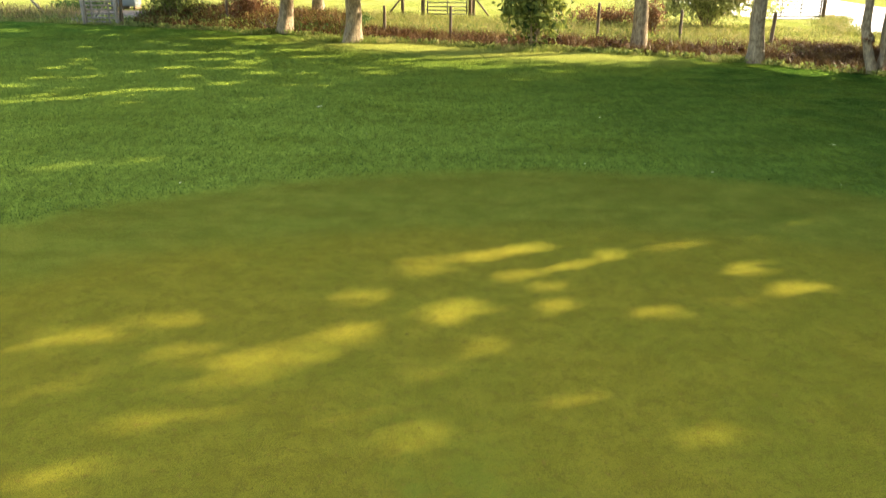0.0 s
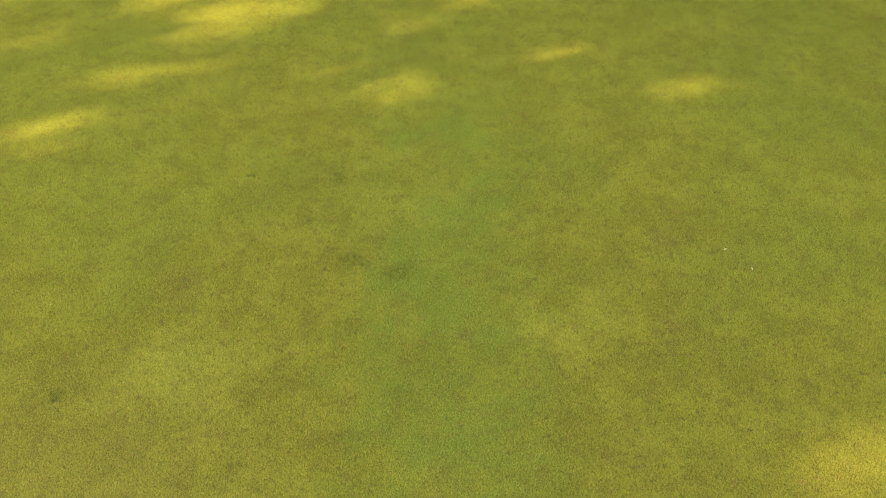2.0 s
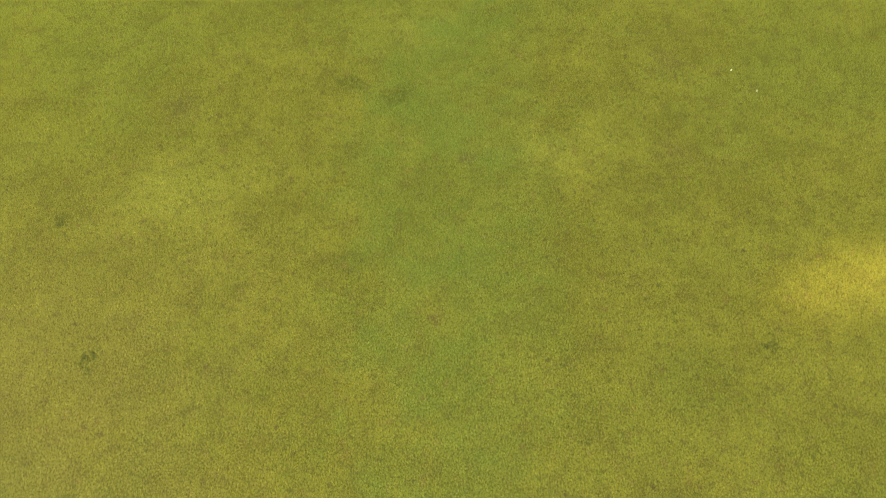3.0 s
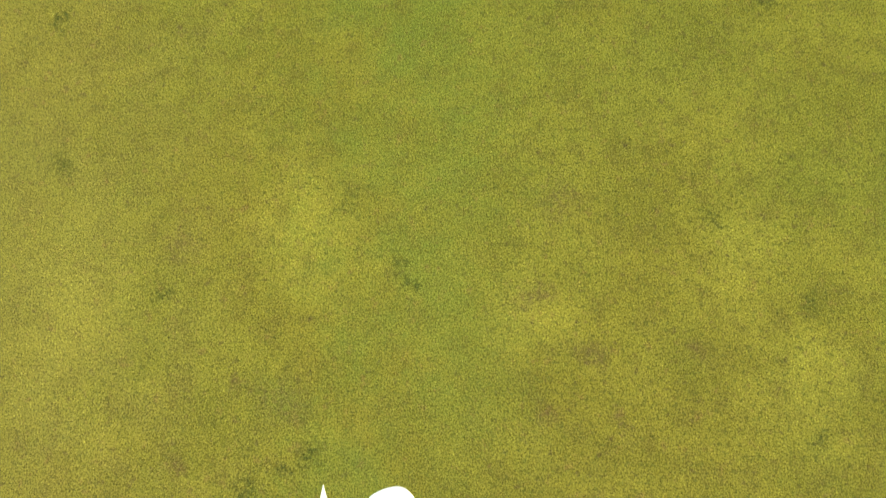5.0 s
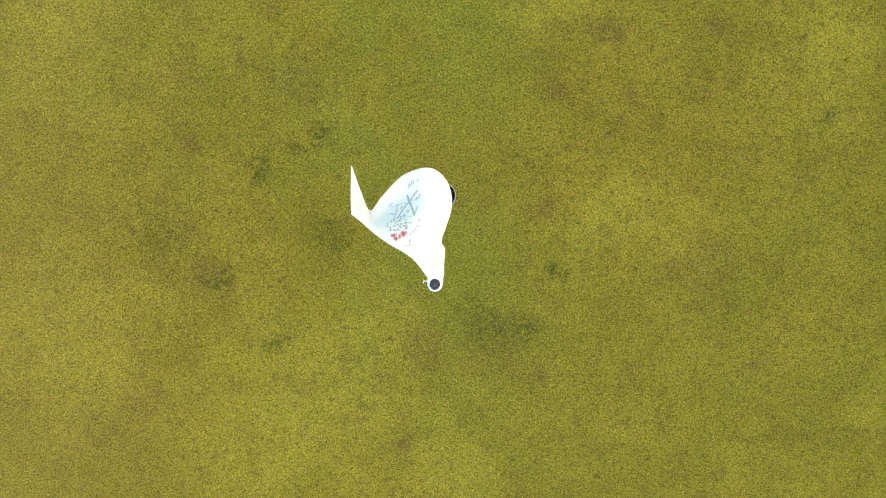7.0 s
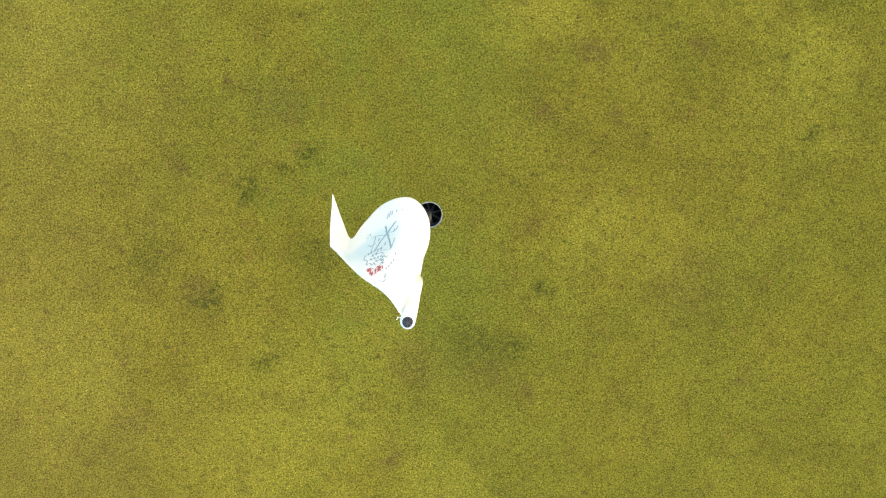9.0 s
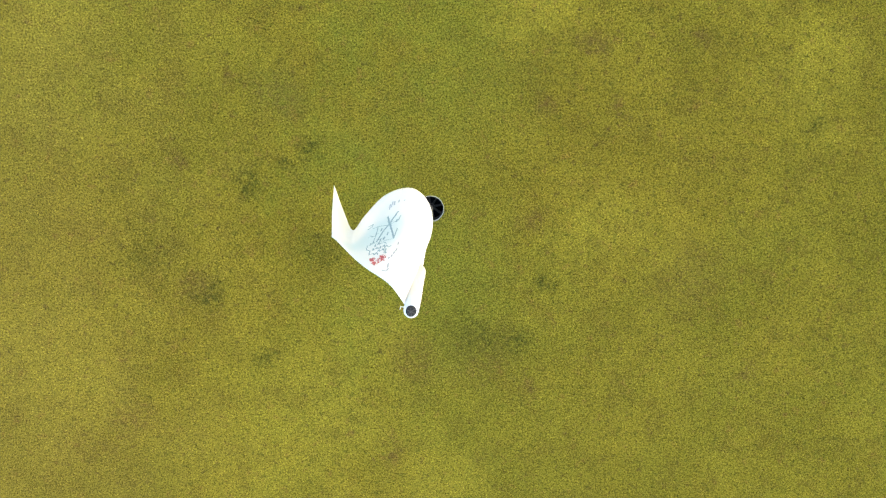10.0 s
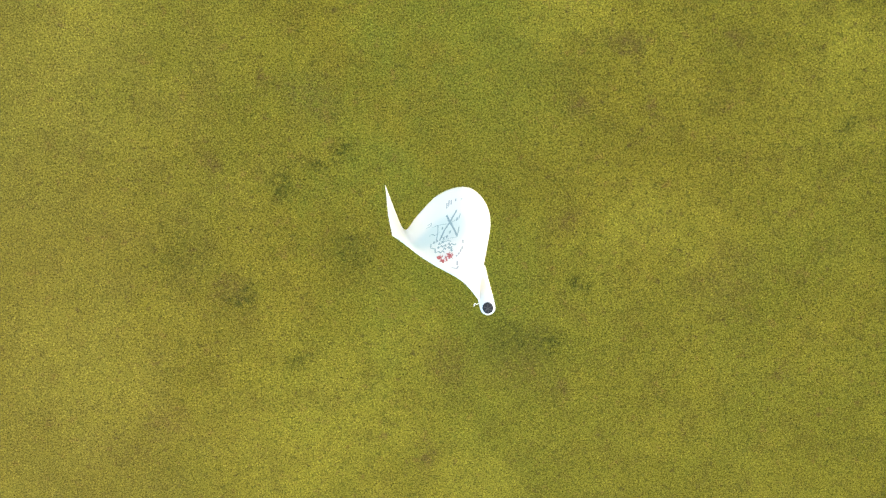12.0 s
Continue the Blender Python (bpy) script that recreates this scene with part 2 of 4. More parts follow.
# marks on the green, each at x, y with a radius: pale dry patches and, near (0.7, 3.6), a painted faint sun spot, dark
# mossy scuffs, brown worn spots
PALE = [
    (-0.53, -0.84, 0.37), (-0.75, -1.13, 0.27), (0.03, -1.16, 0.22), (0.83, -0.13, 0.19), (1.57, 0.52, 0.21), (-1.61, 0.61, 0.26), (-0.31, -0.44, 0.15), (-1.63, -0.63, 0.29),
    (0.38, 0.82, 0.19), (-0.52, 1.24, 0.25), (-1.52, 0.97, 0.27), (1.34, 1.04, 0.21), (0.50, 3.54, 0.19), (0.84, 3.67, 0.20), (-1.44, 3.25, 0.37), (-0.19, 4.63, 0.26),
]
SCUFFS = [
    (-0.74, 0.14, 0.07), (-0.48, 0.26, 0.06), (-0.61, 0.21, 0.05), (0.25, -0.56, 0.06), (0.36, -0.59, 0.06), (-0.73, -0.62, 0.05), (-0.95, -0.34, 0.06), (-1.21, -0.16, 0.14),
    (0.50, -0.28, 0.05), (1.60, 0.31, 0.05), (0.14, -0.52, 0.09), (-0.46, -0.15, 0.10), (-1.67, 1.51, 0.06), (-0.14, 1.06, 0.04), (-0.11, 0.99, 0.03), (1.22, 1.28, 0.04),
    (1.64, 0.88, 0.06), (-1.18, 0.92, 0.04), (-0.40, 1.34, 0.04), (1.55, 1.56, 0.03), (1.54, 2.30, 0.04), (-1.75, 2.24, 0.04), (-0.60, 4.09, 0.07), (-0.31, 4.00, 0.09),
    (-0.76, 4.92, 0.09), (-1.34, 4.95, 0.05), (-2.07, 3.08, 0.05),
]
WORN = [
    (0.48, 0.40, 0.07), (-1.04, 0.19, 0.04), (-1.01, -0.32, 0.08), (0.39, -0.77, 0.04), (-0.18, -1.06, 0.05), (-1.30, -0.90, 0.08), (-1.50, -1.02, 0.17), (0.23, -0.65, 0.15),
    (1.10, -0.31, 0.14), (-0.07, -0.64, 0.12), (0.78, 0.41, 0.04), (-0.83, 0.58, 0.04), (1.36, -0.68, 0.04), (0.44, -0.04, 0.07), (0.44, 0.93, 0.06), (1.09, 0.67, 0.05),
    (-0.63, 0.48, 0.11), (-1.09, 1.14, 0.08), (0.69, 0.67, 0.06), (0.56, 1.35, 0.10), (0.08, 3.50, 0.05), (1.35, 4.28, 0.11), (-0.10, 2.46, 0.05), (1.29, 3.54, 0.10),
    (-1.59, 3.90, 0.13),
]
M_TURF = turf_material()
M_FRINGE = blade_material("fringe_grass", (0.095, 0.145, 0.022), (0.26, 0.27, 0.055), (0.32, 0.26, 0.10), 0.5)
M_BROWN = blade_material("dead_stems", (0.030, 0.012, 0.003), (0.125, 0.056, 0.014), (0.22, 0.13, 0.036), 0.12)
M_RANK = blade_material("rank_grass", (0.070, 0.085, 0.018), (0.240, 0.235, 0.050), (0.28, 0.22, 0.09), 0.5)
M_STRAW = blade_material("straw_weeds", (0.14, 0.105, 0.035), (0.30, 0.25, 0.10), (0.22, 0.14, 0.06), 0.4)
M_SHOOT = shoot_material()
M_ROUGH = blade_material("rough_grass", (0.046, 0.084, 0.012), (0.098, 0.142, 0.018), (0.118, 0.140, 0.021))
M_COLLAR = blade_material("collar_grass", (0.085, 0.100, 0.012), (0.158, 0.155, 0.021), (0.165, 0.135, 0.020))
M_LEAF = leaf_material("tree_leaf", (0.040, 0.080, 0.014), (0.085, 0.130, 0.028))
M_BUSH = leaf_material("bush_leaf", (0.034, 0.058, 0.012), (0.270, 0.280, 0.055))
M_RUSSET = leaf_material("russet_leaf", (0.10, 0.045, 0.020), (0.21, 0.105, 0.045))
M_WILLOW = leaf_material("willow_leaf", (0.16, 0.18, 0.05), (0.50, 0.49, 0.18), 0.7)
M_WEED = leaf_material("weed_leaf", (0.060, 0.095, 0.018), (0.300, 0.310, 0.075), 0.5)
M_BARK = bark_material()
M_POST = wood_material("post_wood", (0.070, 0.042, 0.020), (0.170, 0.112, 0.060))
M_BOARD = wood_material("board_wood", (0.11, 0.085, 0.058), (0.26, 0.205, 0.145))
M_STEEL = plain("weathered_steel", (0.10, 0.09, 0.075), 0.7, 0.2)
M_GRAVEL = plain("pale_gravel", (0.55, 0.51, 0.45), 0.9, 0.0, 0.3, 8)
M_EARTH = plain("trodden_earth", (0.12, 0.082, 0.05), 0.95, 0.0, 0.35, 5)
M_CLOTH = cloth_material()
M_POLE = plain("white_fibreglass", (0.74, 0.74, 0.70), 0.35, 0.0, 0.12, 40)
M_BLACK = plain("black_plastic", (0.012, 0.011, 0.010), 0.8, 0.0, 0.3, 60)
M_GREY = plain("dark_grey_plastic", (0.056, 0.048, 0.038), 0.8, 0.0, 0.3, 60)
M_RIM = plain("cup_rim_white", (0.40, 0.375, 0.30), 0.6, 0.0, 0.3, 70)
M_TEAL = plain("teal_print", (0.33, 0.45, 0.46), 0.7, 0.0, 0.3, 60)
M_RED = plain("red_print", (0.58, 0.13, 0.13), 0.7, 0.0, 0.3, 60)
M_INK = plain("grey_print", (0.48, 0.50, 0.52), 0.7, 0.0, 0.3, 60)
M_WHITE = plain("pale_blue_paint", (0.16, 0.18, 0.20), 0.4, 0.0, 0.12, 5)
M_FALLEN = plain("fallen_leaf_yellow", (0.85, 0.74, 0.42), 0.7, 0.0, 0.3, 50)


# ---- building helpers ----
def mesh_object(name, verts, faces, material, parent=None, label="", smooth=False):
    me = bpy.data.meshes.new(name)
    me.from_pydata([tuple(v) for v in verts], [], faces)
    me.materials.append(material)
    if smooth:
        me.polygons.foreach_set("use_smooth", [True] * len(me.polygons))
    me.update()
    ob = new(name, me)
    ob.parent = parent
    return tagged(ob, label)


def part(name, bm, material, parent, label="", smooth=True):
    me = bpy.data.meshes.new(name)
    bmesh.ops.recalc_face_normals(bm, faces=bm.faces)
    bm.to_mesh(me)
    bm.free()
    me.materials.append(material)
    if smooth:
        me.polygons.foreach_set("use_smooth", [True] * len(me.polygons))
    ob = new(name, me)
    ob.parent = parent
    return tagged(ob, label)


def thing(name, x, y, z, label, category, group="", kind=""):
    ob = new(name)
    ob.location = (x, y, z)
    return tagged(ob, label, category, group, kind)


def tube(bm, path, radii, sides=10, wobble=0.0, seed=0):
    """A closed tube along path, with a radius at each of its points."""
    path = [Vector(p) for p in path]
    rings = []
    for n, (p, r) in enumerate(zip(path, radii)):
        way = (path[min(n + 1, len(path) - 1)] - path[max(n - 1, 0)]).normalized()
        side = way.cross(Vector((0.31, 0.95, 0.05)) if abs(way.y) < 0.9 else Vector((1, 0, 0))).normalized()
        up = way.cross(side)
        ring = []
        for s in range(sides):
            a = 2 * math.pi * s / sides
            q = side * math.cos(a) + up * math.sin(a)
            k = r * (1 + wobble * noise.noise(q * 1.7 + p * 1.3 + Vector((seed, 0, 0))))
            ring.append(bm.verts.new(p + q * k))
        rings.append(ring)
    for a, b in zip(rings, rings[1:]):
        for s in range(sides):
            bm.faces.new((a[s], a[(s + 1) % sides], b[(s + 1) % sides], b[s]))
    bm.faces.new(rings[0][::-1])
    bm.faces.new(rings[-1])
    return bm


def box(bm, size, m=Matrix(), bevel=0.006):
    made = bmesh.ops.create_cube(bm, size=1.0, matrix=m @ Matrix.Diagonal((*size, 1)))
    edges = list({e for v in made["verts"] for e in v.link_edges})
    if bevel:
        bmesh.ops.bevel(bm, geom=edges, offset=bevel, segments=1, affect="EDGES")
    return bm


def glide(points, u):
    """A smooth curve through points, at u from 0 to 1."""
    n = len(points) - 1
    k = min(int(u * n), n - 1)
    f = u * n - k
    p = [Vector(points[min(max(k + d, 0), n)]) for d in (-1, 0, 1, 2)]
    return 0.5 * (2 * p[1] + (p[2] - p[0]) * f + (2 * p[0] - 5 * p[1] + 4 * p[2] - p[3]) * f * f + (3 * p[1] - p[0] - 3 * p[2] + p[3]) * f ** 3)


# ---- ground ----
EDGE_X = (-60, -18, -12, -6.3, 0, 4.65, 8.5, 11.9, 20, 45)
EDGE_Y = (44, 37.8, 36.1, 33.7, 30.5, 29.2, 27.4, 24.4, 18.5, 3)


def past_edge(x, y):
    """How far a place lies past the edge of the mown ground, roughly in metres."""
    return (y - np.interp(x, EDGE_X, EDGE_Y)) * 0.88


def height(x, y):
    s = past_edge(x, y)
    return -0.22 * np.exp(-((s - 1.0) / 0.5) ** 2) + 0.04 * np.exp(-((s - 0.1) / 0.35) ** 2)


def build_ground():
    radii = np.concatenate([[0.055, 0.058, 0.064, 0.08, 0.12, 0.2, 0.35, 0.6], np.arange(1, 22, 1.0), np.arange(22, 48, 0.4), np.geomspace(48, 3000, 24)])
    sides = 288
    a = np.arange(sides) * 2 * math.pi / sides
    x, y = np.outer(radii, np.cos(a)).ravel(), np.outer(radii, np.sin(a)).ravel()
    z = height(x, y)
    z[:sides] -= 0.004
    faces = []
    for r in range(len(radii) - 1):
        for s in range(sides):
            t = (s + 1) % sides
            faces.append((r * sides + s, (r + 1) * sides + s, (r + 1) * sides + t, r * sides + t))
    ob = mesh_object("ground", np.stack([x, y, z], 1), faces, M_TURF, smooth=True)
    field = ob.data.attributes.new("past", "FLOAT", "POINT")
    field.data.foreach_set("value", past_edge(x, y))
    tagged(ob, "mown golf green with collar, rough and pasture beyond", "grass", kind="structure")


build_ground()


def blades(name, material, count, place, tall, wide, lean, label, seed):
    """Many bent grass blades, each three triangles, joined."""
    rng = np.random.default_rng(seed)
    x, y = place(rng, count)
    n = len(x)
    z = height(x, y) - 0.01
    h, w = rng.uniform(*tall, n), rng.uniform(*wide, n)
    a, b = rng.uniform(0, 2 * math.pi, n), rng.uniform(0, 2 * math.pi, n)
    tip = h * rng.uniform(*lean, n)
    side = np.stack([np.cos(a), np.sin(a), 0 * a], 1) * w[:, None] / 2
    base = np.stack([x, y, z], 1)
    mid = base + np.stack([np.cos(b) * tip * 0.35, np.sin(b) * tip * 0.35, h * 0.6], 1)
    top = base + np.stack([np.cos(b) * tip, np.sin(b) * tip, h], 1)
    verts = np.stack([base - side, base + side, mid + side * 0.75, mid - side * 0.75, top], 1).reshape(-1, 3)
    i = np.arange(n) * 5
    me = bpy.data.meshes.new(name)
    me.vertices.add(len(verts))
    me.vertices.foreach_set("co", verts.ravel())
    loops = np.stack([i, i + 1, i + 2, i + 3, i + 3, i + 2, i + 4], 1).ravel()
    me.loops.add(len(loops))
    me.loops.foreach_set("vertex_index", loops)
    me.polygons.add(2 * n)
    starts = np.stack([np.arange(n) * 7, np.arange(n) * 7 + 4], 1).ravel()
    me.polygons.foreach_set("loop_start", starts)
    me.update(calc_edges=True)
    me.validate()
    me.materials.append(material)
    return tagged(new(name, me), label, "grass", kind="stuff")


def strip(low, high, left=-24.0, right=15.5, clump=0.7):
    """Places along the edge of the mown ground, between two distances past it, in uneven clumps."""

    def place(rng, count):
        x, s = rng.uniform(left, right, count), rng.uniform(low, high, count)
        keep = rng.random(count) < 1 - clump + clump * (0.5 + 0.5 * np.sin(x * 2.3 + 3 * np.sin(x * 0.9)) * np.cos(s * 3.1 + x * 1.7))
        x, s = x[keep], s[keep]
        return x, np.interp(x, EDGE_X, EDGE_Y) + s / 0.88

    return place


def shoots(name, material, count, place, tall, wide, label, seed):
    """Short mown shoots, one leaning triangle each, joined."""
    rng = np.random.default_rng(seed)
    x, y = place(rng, count)
    n = len(x)
    a, h, w = rng.uniform(0, 2 * math.pi, n), rng.uniform(*tall, n), rng.uniform(*wide, n)
    flat = rng.uniform(0.3, 1.5, n) * h
    base = np.stack([x, y, np.full(n, -0.001)], 1)
    side = np.stack([-np.sin(a), np.cos(a), 0 * a], 1) * w[:, None] / 2
    top = base + np.stack([np.cos(a) * flat, np.sin(a) * flat, h], 1)
    me = bpy.data.meshes.new(name)
    me.vertices.add(3 * n)
    me.vertices.foreach_set("co", np.stack([base - side, base + side, top], 1).ravel())
    me.loops.add(3 * n)
    me.loops.foreach_set("vertex_index", np.arange(3 * n))
    me.polygons.add(n)
    me.polygons.foreach_set("loop_start", np.arange(n) * 3)
    me.update(calc_edges=True)
    me.materials.append(material)
    return tagged(new(name, me), label, "grass", kind="stuff")


def on_green(rng, count):
    """Places on the putting green, thinning out away from the hole."""
    a, r = rng.uniform(0, 2 * math.pi, count), rng.random(count)
    x, y = 3.9 * r ** 0.5 * np.cos(a), 0.7 + (5.0 * np.maximum(np.sin(a), 0) + 3.4 * np.minimum(np.sin(a), 0)) * r ** 0.5
    keep = (np.hypot(x, y) > 0.0575) & (rng.random(count) > r ** 1.5)
    return x[keep], y[keep]


def in_rough(rng, count):
    x, y = rng.uniform(-15, 12, count), 11 + 23 * rng.random(count) ** 1.3
    keep = (np.hypot(x - 1.2, y - 3.9) > 10.05 + rng.normal(0, 0.06, count)) & (past_edge(x, y) < -2.8 + rng.normal(0, 0.7, count))
    return x[keep], y[keep]


def on_collar(rng, count):
    x, y = rng.uniform(-9, 11, count), rng.uniform(5, 14.2, count)
    keep = (np.hypot(x - 1.2, y - 3.9) < 10.2) & (np.hypot(x - 0.9, y - 1.3) > 9.4 + 0.5 * rng.random(count))
    return x[keep], y[keep]


shoots("putting_green_grass", M_SHOOT, 1250000, on_green, (0.004, 0.0085), (0.0024, 0.0042), "closely mown olive-green putting grass", 5)
blades("collar_grass", M_COLLAR, 160000, on_collar, (0.008, 0.026), (0.006, 0.012), (0.3, 1.2), "mown olive collar round the green", 16)
blades("rough_grass", M_ROUGH, 230000, in_rough, (0.02, 0.065), (0.007, 0.014), (0.3, 1.2), "short dark green grass of the rough", 6)
blades("fringe_grass", M_FRINGE, 20000, strip(-0.3, 0.5), (0.02, 0.13), (0.012, 0.026), (0.3, 1.5), "ragged green grass along the mown edge", 1)
blades("dead_stems", M_BROWN, 42000, strip(0.15, 2.4, -13.0), (0.10, 0.45), (0.014, 0.032), (0.3, 1.7), "brown dead stems and weeds in a ditch", 2)
blades("rank_grass", M_RANK, 48000, strip(2.0, 9.0, -13.0, 11.3), (0.10, 0.40), (0.012, 0.026), (0.3, 1.5), "tall yellow-green grass on a sunlit bank", 3)


# extra dark stems thicken the ditch growth and stand in for a band of shade
blades("dead_stems", M_BROWN, 15000, strip(0.5, 4.6, 9.4, 16.5), (0.08, 0.40), (0.014, 0.032), (0.3, 1.7), "brown dead stems standing in for shade under the tree row", 9)
blades("straw_weeds", M_STRAW, 5500, strip(0.8, 4.2, -28.0, -16.8), (0.12, 0.65), (0.014, 0.028), (0.2, 1.0), "pale straw-coloured weeds beside a stake", 13)


def beside_track(rng, count):
    y = rng.uniform(30.0, 43.0, count)
    return np.interp(y, (30.5, 33.0, 35.6, 39.0, 42.0), (19.5, 17.6, 16.2, 17.0, 18.4)) + rng.normal(-0.15, 0.45, count), y


blades("verge_grass", M_RANK, 9000, beside_track, (0.04, 0.22), (0.012, 0.026), (0.3, 1.4), "sparse dry grass along the gravel edge", 14)
blades("meadow_grass", M_RANK, 16000, strip(6.2, 13.0, 9.5, 20.0), (0.05, 0.20), (0.012, 0.026), (0.3, 1.5), "short sunlit meadow grass near the gate", 12)
# dark blades put over sunlit grass where the shade should reach
blades("dead_stems", M_BROWN, 11000, strip(4.0, 6.8, 11.0, 17.5), (0.06, 0.34), (0.014, 0.032), (0.3, 1.7), "brown dead weeds standing in for shade beside the gravel track", 15)
# undergrowth kept mostly brown, also to darken ground that no crown shades
blades("undergrowth", M_FRINGE, 5500, strip(0.6, 4.0, -13.2, -4.0), (0.15, 0.65), (0.014, 0.028), (0.2, 0.9), "green weeds among brown undergrowth", 8)
blades("undergrowth", M_BROWN, 15000, strip(1.0, 5.0, -13.5, -4.0), (0.25, 0.85), (0.014, 0.030), (0.3, 1.5), "tangled brown undergrowth behind the trees", 4)
blades("bank_grass", M_FRINGE, 9000, strip(-0.1, 2.6, -28.0, -12.6), (0.06, 0.26), (0.014, 0.028), (0.2, 0.9), "unkempt grass and weeds near a gate", 7)


def tuft(cx, cy, wide, count, seed):
    def place(rng, count):
        return cx + rng.normal(0, wide, count), cy + rng.normal(0, wide * 0.5, count)

    blades("grass_tuft", M_FRINGE, count, place, (0.06, 0.24), (0.012, 0.022), (0.4, 1.4), "thick tuft of long grass at a trunk base", seed)


for n, (tx, ty, tw) in enumerate(((5.5, 29.3, 0.5), (6.9, 29.9, 0.3), (9.9, 26.8, 0.35), (-2.7, 31.3, 0.4), (-7.3, 33.9, 0.4), (2.6, 29.4, 0.6), (8.6, 27.1, 0.35), (-4.5, 31.9, 0.4))):
    tuft(tx, ty, tw, 900, 70 + n)


def leaf_mesh(name, centres, size, material, parent, rng, narrow=0.6, droop=0.0):
    """Leaves, each a bent four-cornered blade, as one joined crown."""
    n = len(centres)
    d = rng.normal(size=(n, 3))
    d[:, 2] = d[:, 2] * 0.7 - droop
    d /= np.linalg.norm(d, axis=1)[:, None]
    e = np.cross(d, rng.normal(size=(n, 3)))
    e /= np.linalg.norm(e, axis=1)[:, None]
    f = np.cross(d, e)
    l = rng.uniform(0.65, 1.25, n)[:, None] * size
    verts = np.stack([centres - d * l * 0.5, centres + e * l * narrow * 0.5 + f * l * 0.08, centres + d * l * 0.5, centres - e * l * narrow * 0.5 + f * l * 0.08], 1).reshape(-1, 3)
    i = np.arange(n) * 4
    me = bpy.data.meshes.new(name)
    me.vertices.add(4 * n)
    me.vertices.foreach_set("co", verts.ravel())
    me.loops.add(6 * n)
    me.loops.foreach_set("vertex_index", np.stack([i, i + 1, i + 2, i, i + 2, i + 3], 1).ravel())
    me.polygons.add(2 * n)
    me.polygons.foreach_set("loop_start", np.arange(2 * n) * 3)
    me.update(calc_edges=True)
    me.materials.append(material)
    ob = new(name, me)
    ob.parent = parent
    return ob


def weeds(name, material, clumps, place, size, spread, tall, label, seed):
    """Broad-leaved weeds in low clumps, joined."""
    rng = np.random.default_rng(seed)
    x, y = place(rng, clumps)
    c = np.repeat(np.stack([x, y, height(x, y)], 1), 9, 0)
    big = np.repeat(rng.uniform(0.4, 1.0, len(x)), 9)[:, None]
    c = c + rng.normal(size=c.shape) * (spread, spread, 0.0) * big
    c[:, 2] += rng.random(len(c)) * tall * big[:, 0] + 0.02
    return tagged(leaf_mesh(name, c, size, material, None, rng, 0.6, 0.2), label, "weeds", kind="stuff")


weeds("edge_weeds", M_WEED, 900, strip(-0.25, 0.7, -13.0, 13.0), 0.12, 0.10, 0.16, "mixed green broad-leaved weeds along the mown edge", 21)
weeds("bank_weeds", M_WEED, 520, strip(1.8, 4.5, -13.0, 11.0), 0.13, 0.16, 0.38, "sunlit green weeds on the ditch bank", 22)
weeds("dead_weeds", M_RUSSET, 900, strip(0.5, 2.6, -11.0, 13.0), 0.11, 0.14, 0.26, "withered brown weeds in the ditch", 23)
weeds("scrub_weeds", M_WEED, 420, strip(0.2, 4.0, -14.0, -7.0), 0.14, 0.16, 0.6, "straggling green scrub beside the gate", 24)
weeds("bank_weeds", M_WEED, 260, strip(-0.2, 2.6, -26.0, -14.5), 0.13, 0.16, 0.30, "unkempt green weeds near a wooden gate", 25)
# dark leaves imitate shade between the trunks, where the sun still reaches
weeds("shade_weeds", M_LEAF, 1100, strip(0.5, 5.5, -7.4, -3.5, 0.3), 0.14, 0.18, 0.46, "dark green weeds standing in for shade between trunks", 26)


# ---- trees ----
# places on the lawn that the sun reaches through gaps in the crowns: x, y, half length, half width
OPEN = [
    (-0.44, 9.82, 0.27, 0.13), (-0.30, 9.51, 0.16, 0.07), (0.23, 9.93, 0.20, 0.10), (0.87, 10.23, 0.30, 0.12), (1.80, 10.00, 0.27, 0.15),
    (1.25, 9.67, 0.23, 0.13), (0.70, 9.38, 0.29, 0.07), (2.87, 10.44, 0.18, 0.10), (3.36, 9.68, 0.33, 0.18), (3.71, 9.04, 0.28, 0.14),
    (4.70, 11.31, 0.15, 0.15), (1.01, 8.53, 0.33, 0.17), (0.98, 9.03, 0.25, 0.10), (-0.17, 8.34, 0.55, 0.20), (-1.04, 8.71, 0.24, 0.14),
    (-1.36, 7.55, 0.54, 0.11), (-1.07, 7.82, 0.25, 0.09), (0.29, 7.64, 0.24, 0.20), (1.82, 6.04, 0.22, 0.07), (1.98, 2.66, 0.21, 0.07),
]
# fainter ones, under thinner foliage
HAZY = [
    (-0.16, 7.04, 0.27, 0.21), (2.13, 8.38, 0.20, 0.11), (2.94, 8.57, 0.15, 0.15), (-0.90, 6.46, 0.28, 0.13), (0.85, 6.62, 0.21, 0.09),
    (-2.21, 6.26, 0.29, 0.17), (-2.48, 7.38, 0.23, 0.11), (-3.87, 7.36, 0.39, 0.15), (-3.00, 8.04, 0.28, 0.12), (-2.95, 5.50, 0.34, 0.20),
    (2.46, 10.33, 0.16, 0.10), (-1.72, 7.23, 0.51, 0.16), (-0.44, 6.05, 0.26, 0.12),
    (-3.73, 7.77, 0.43, 0.15), (3.89, 10.61, 0.22, 0.11), (-6.40, 13.90, 0.60, 0.26), (-5.40, 14.40, 0.40, 0.16),
]
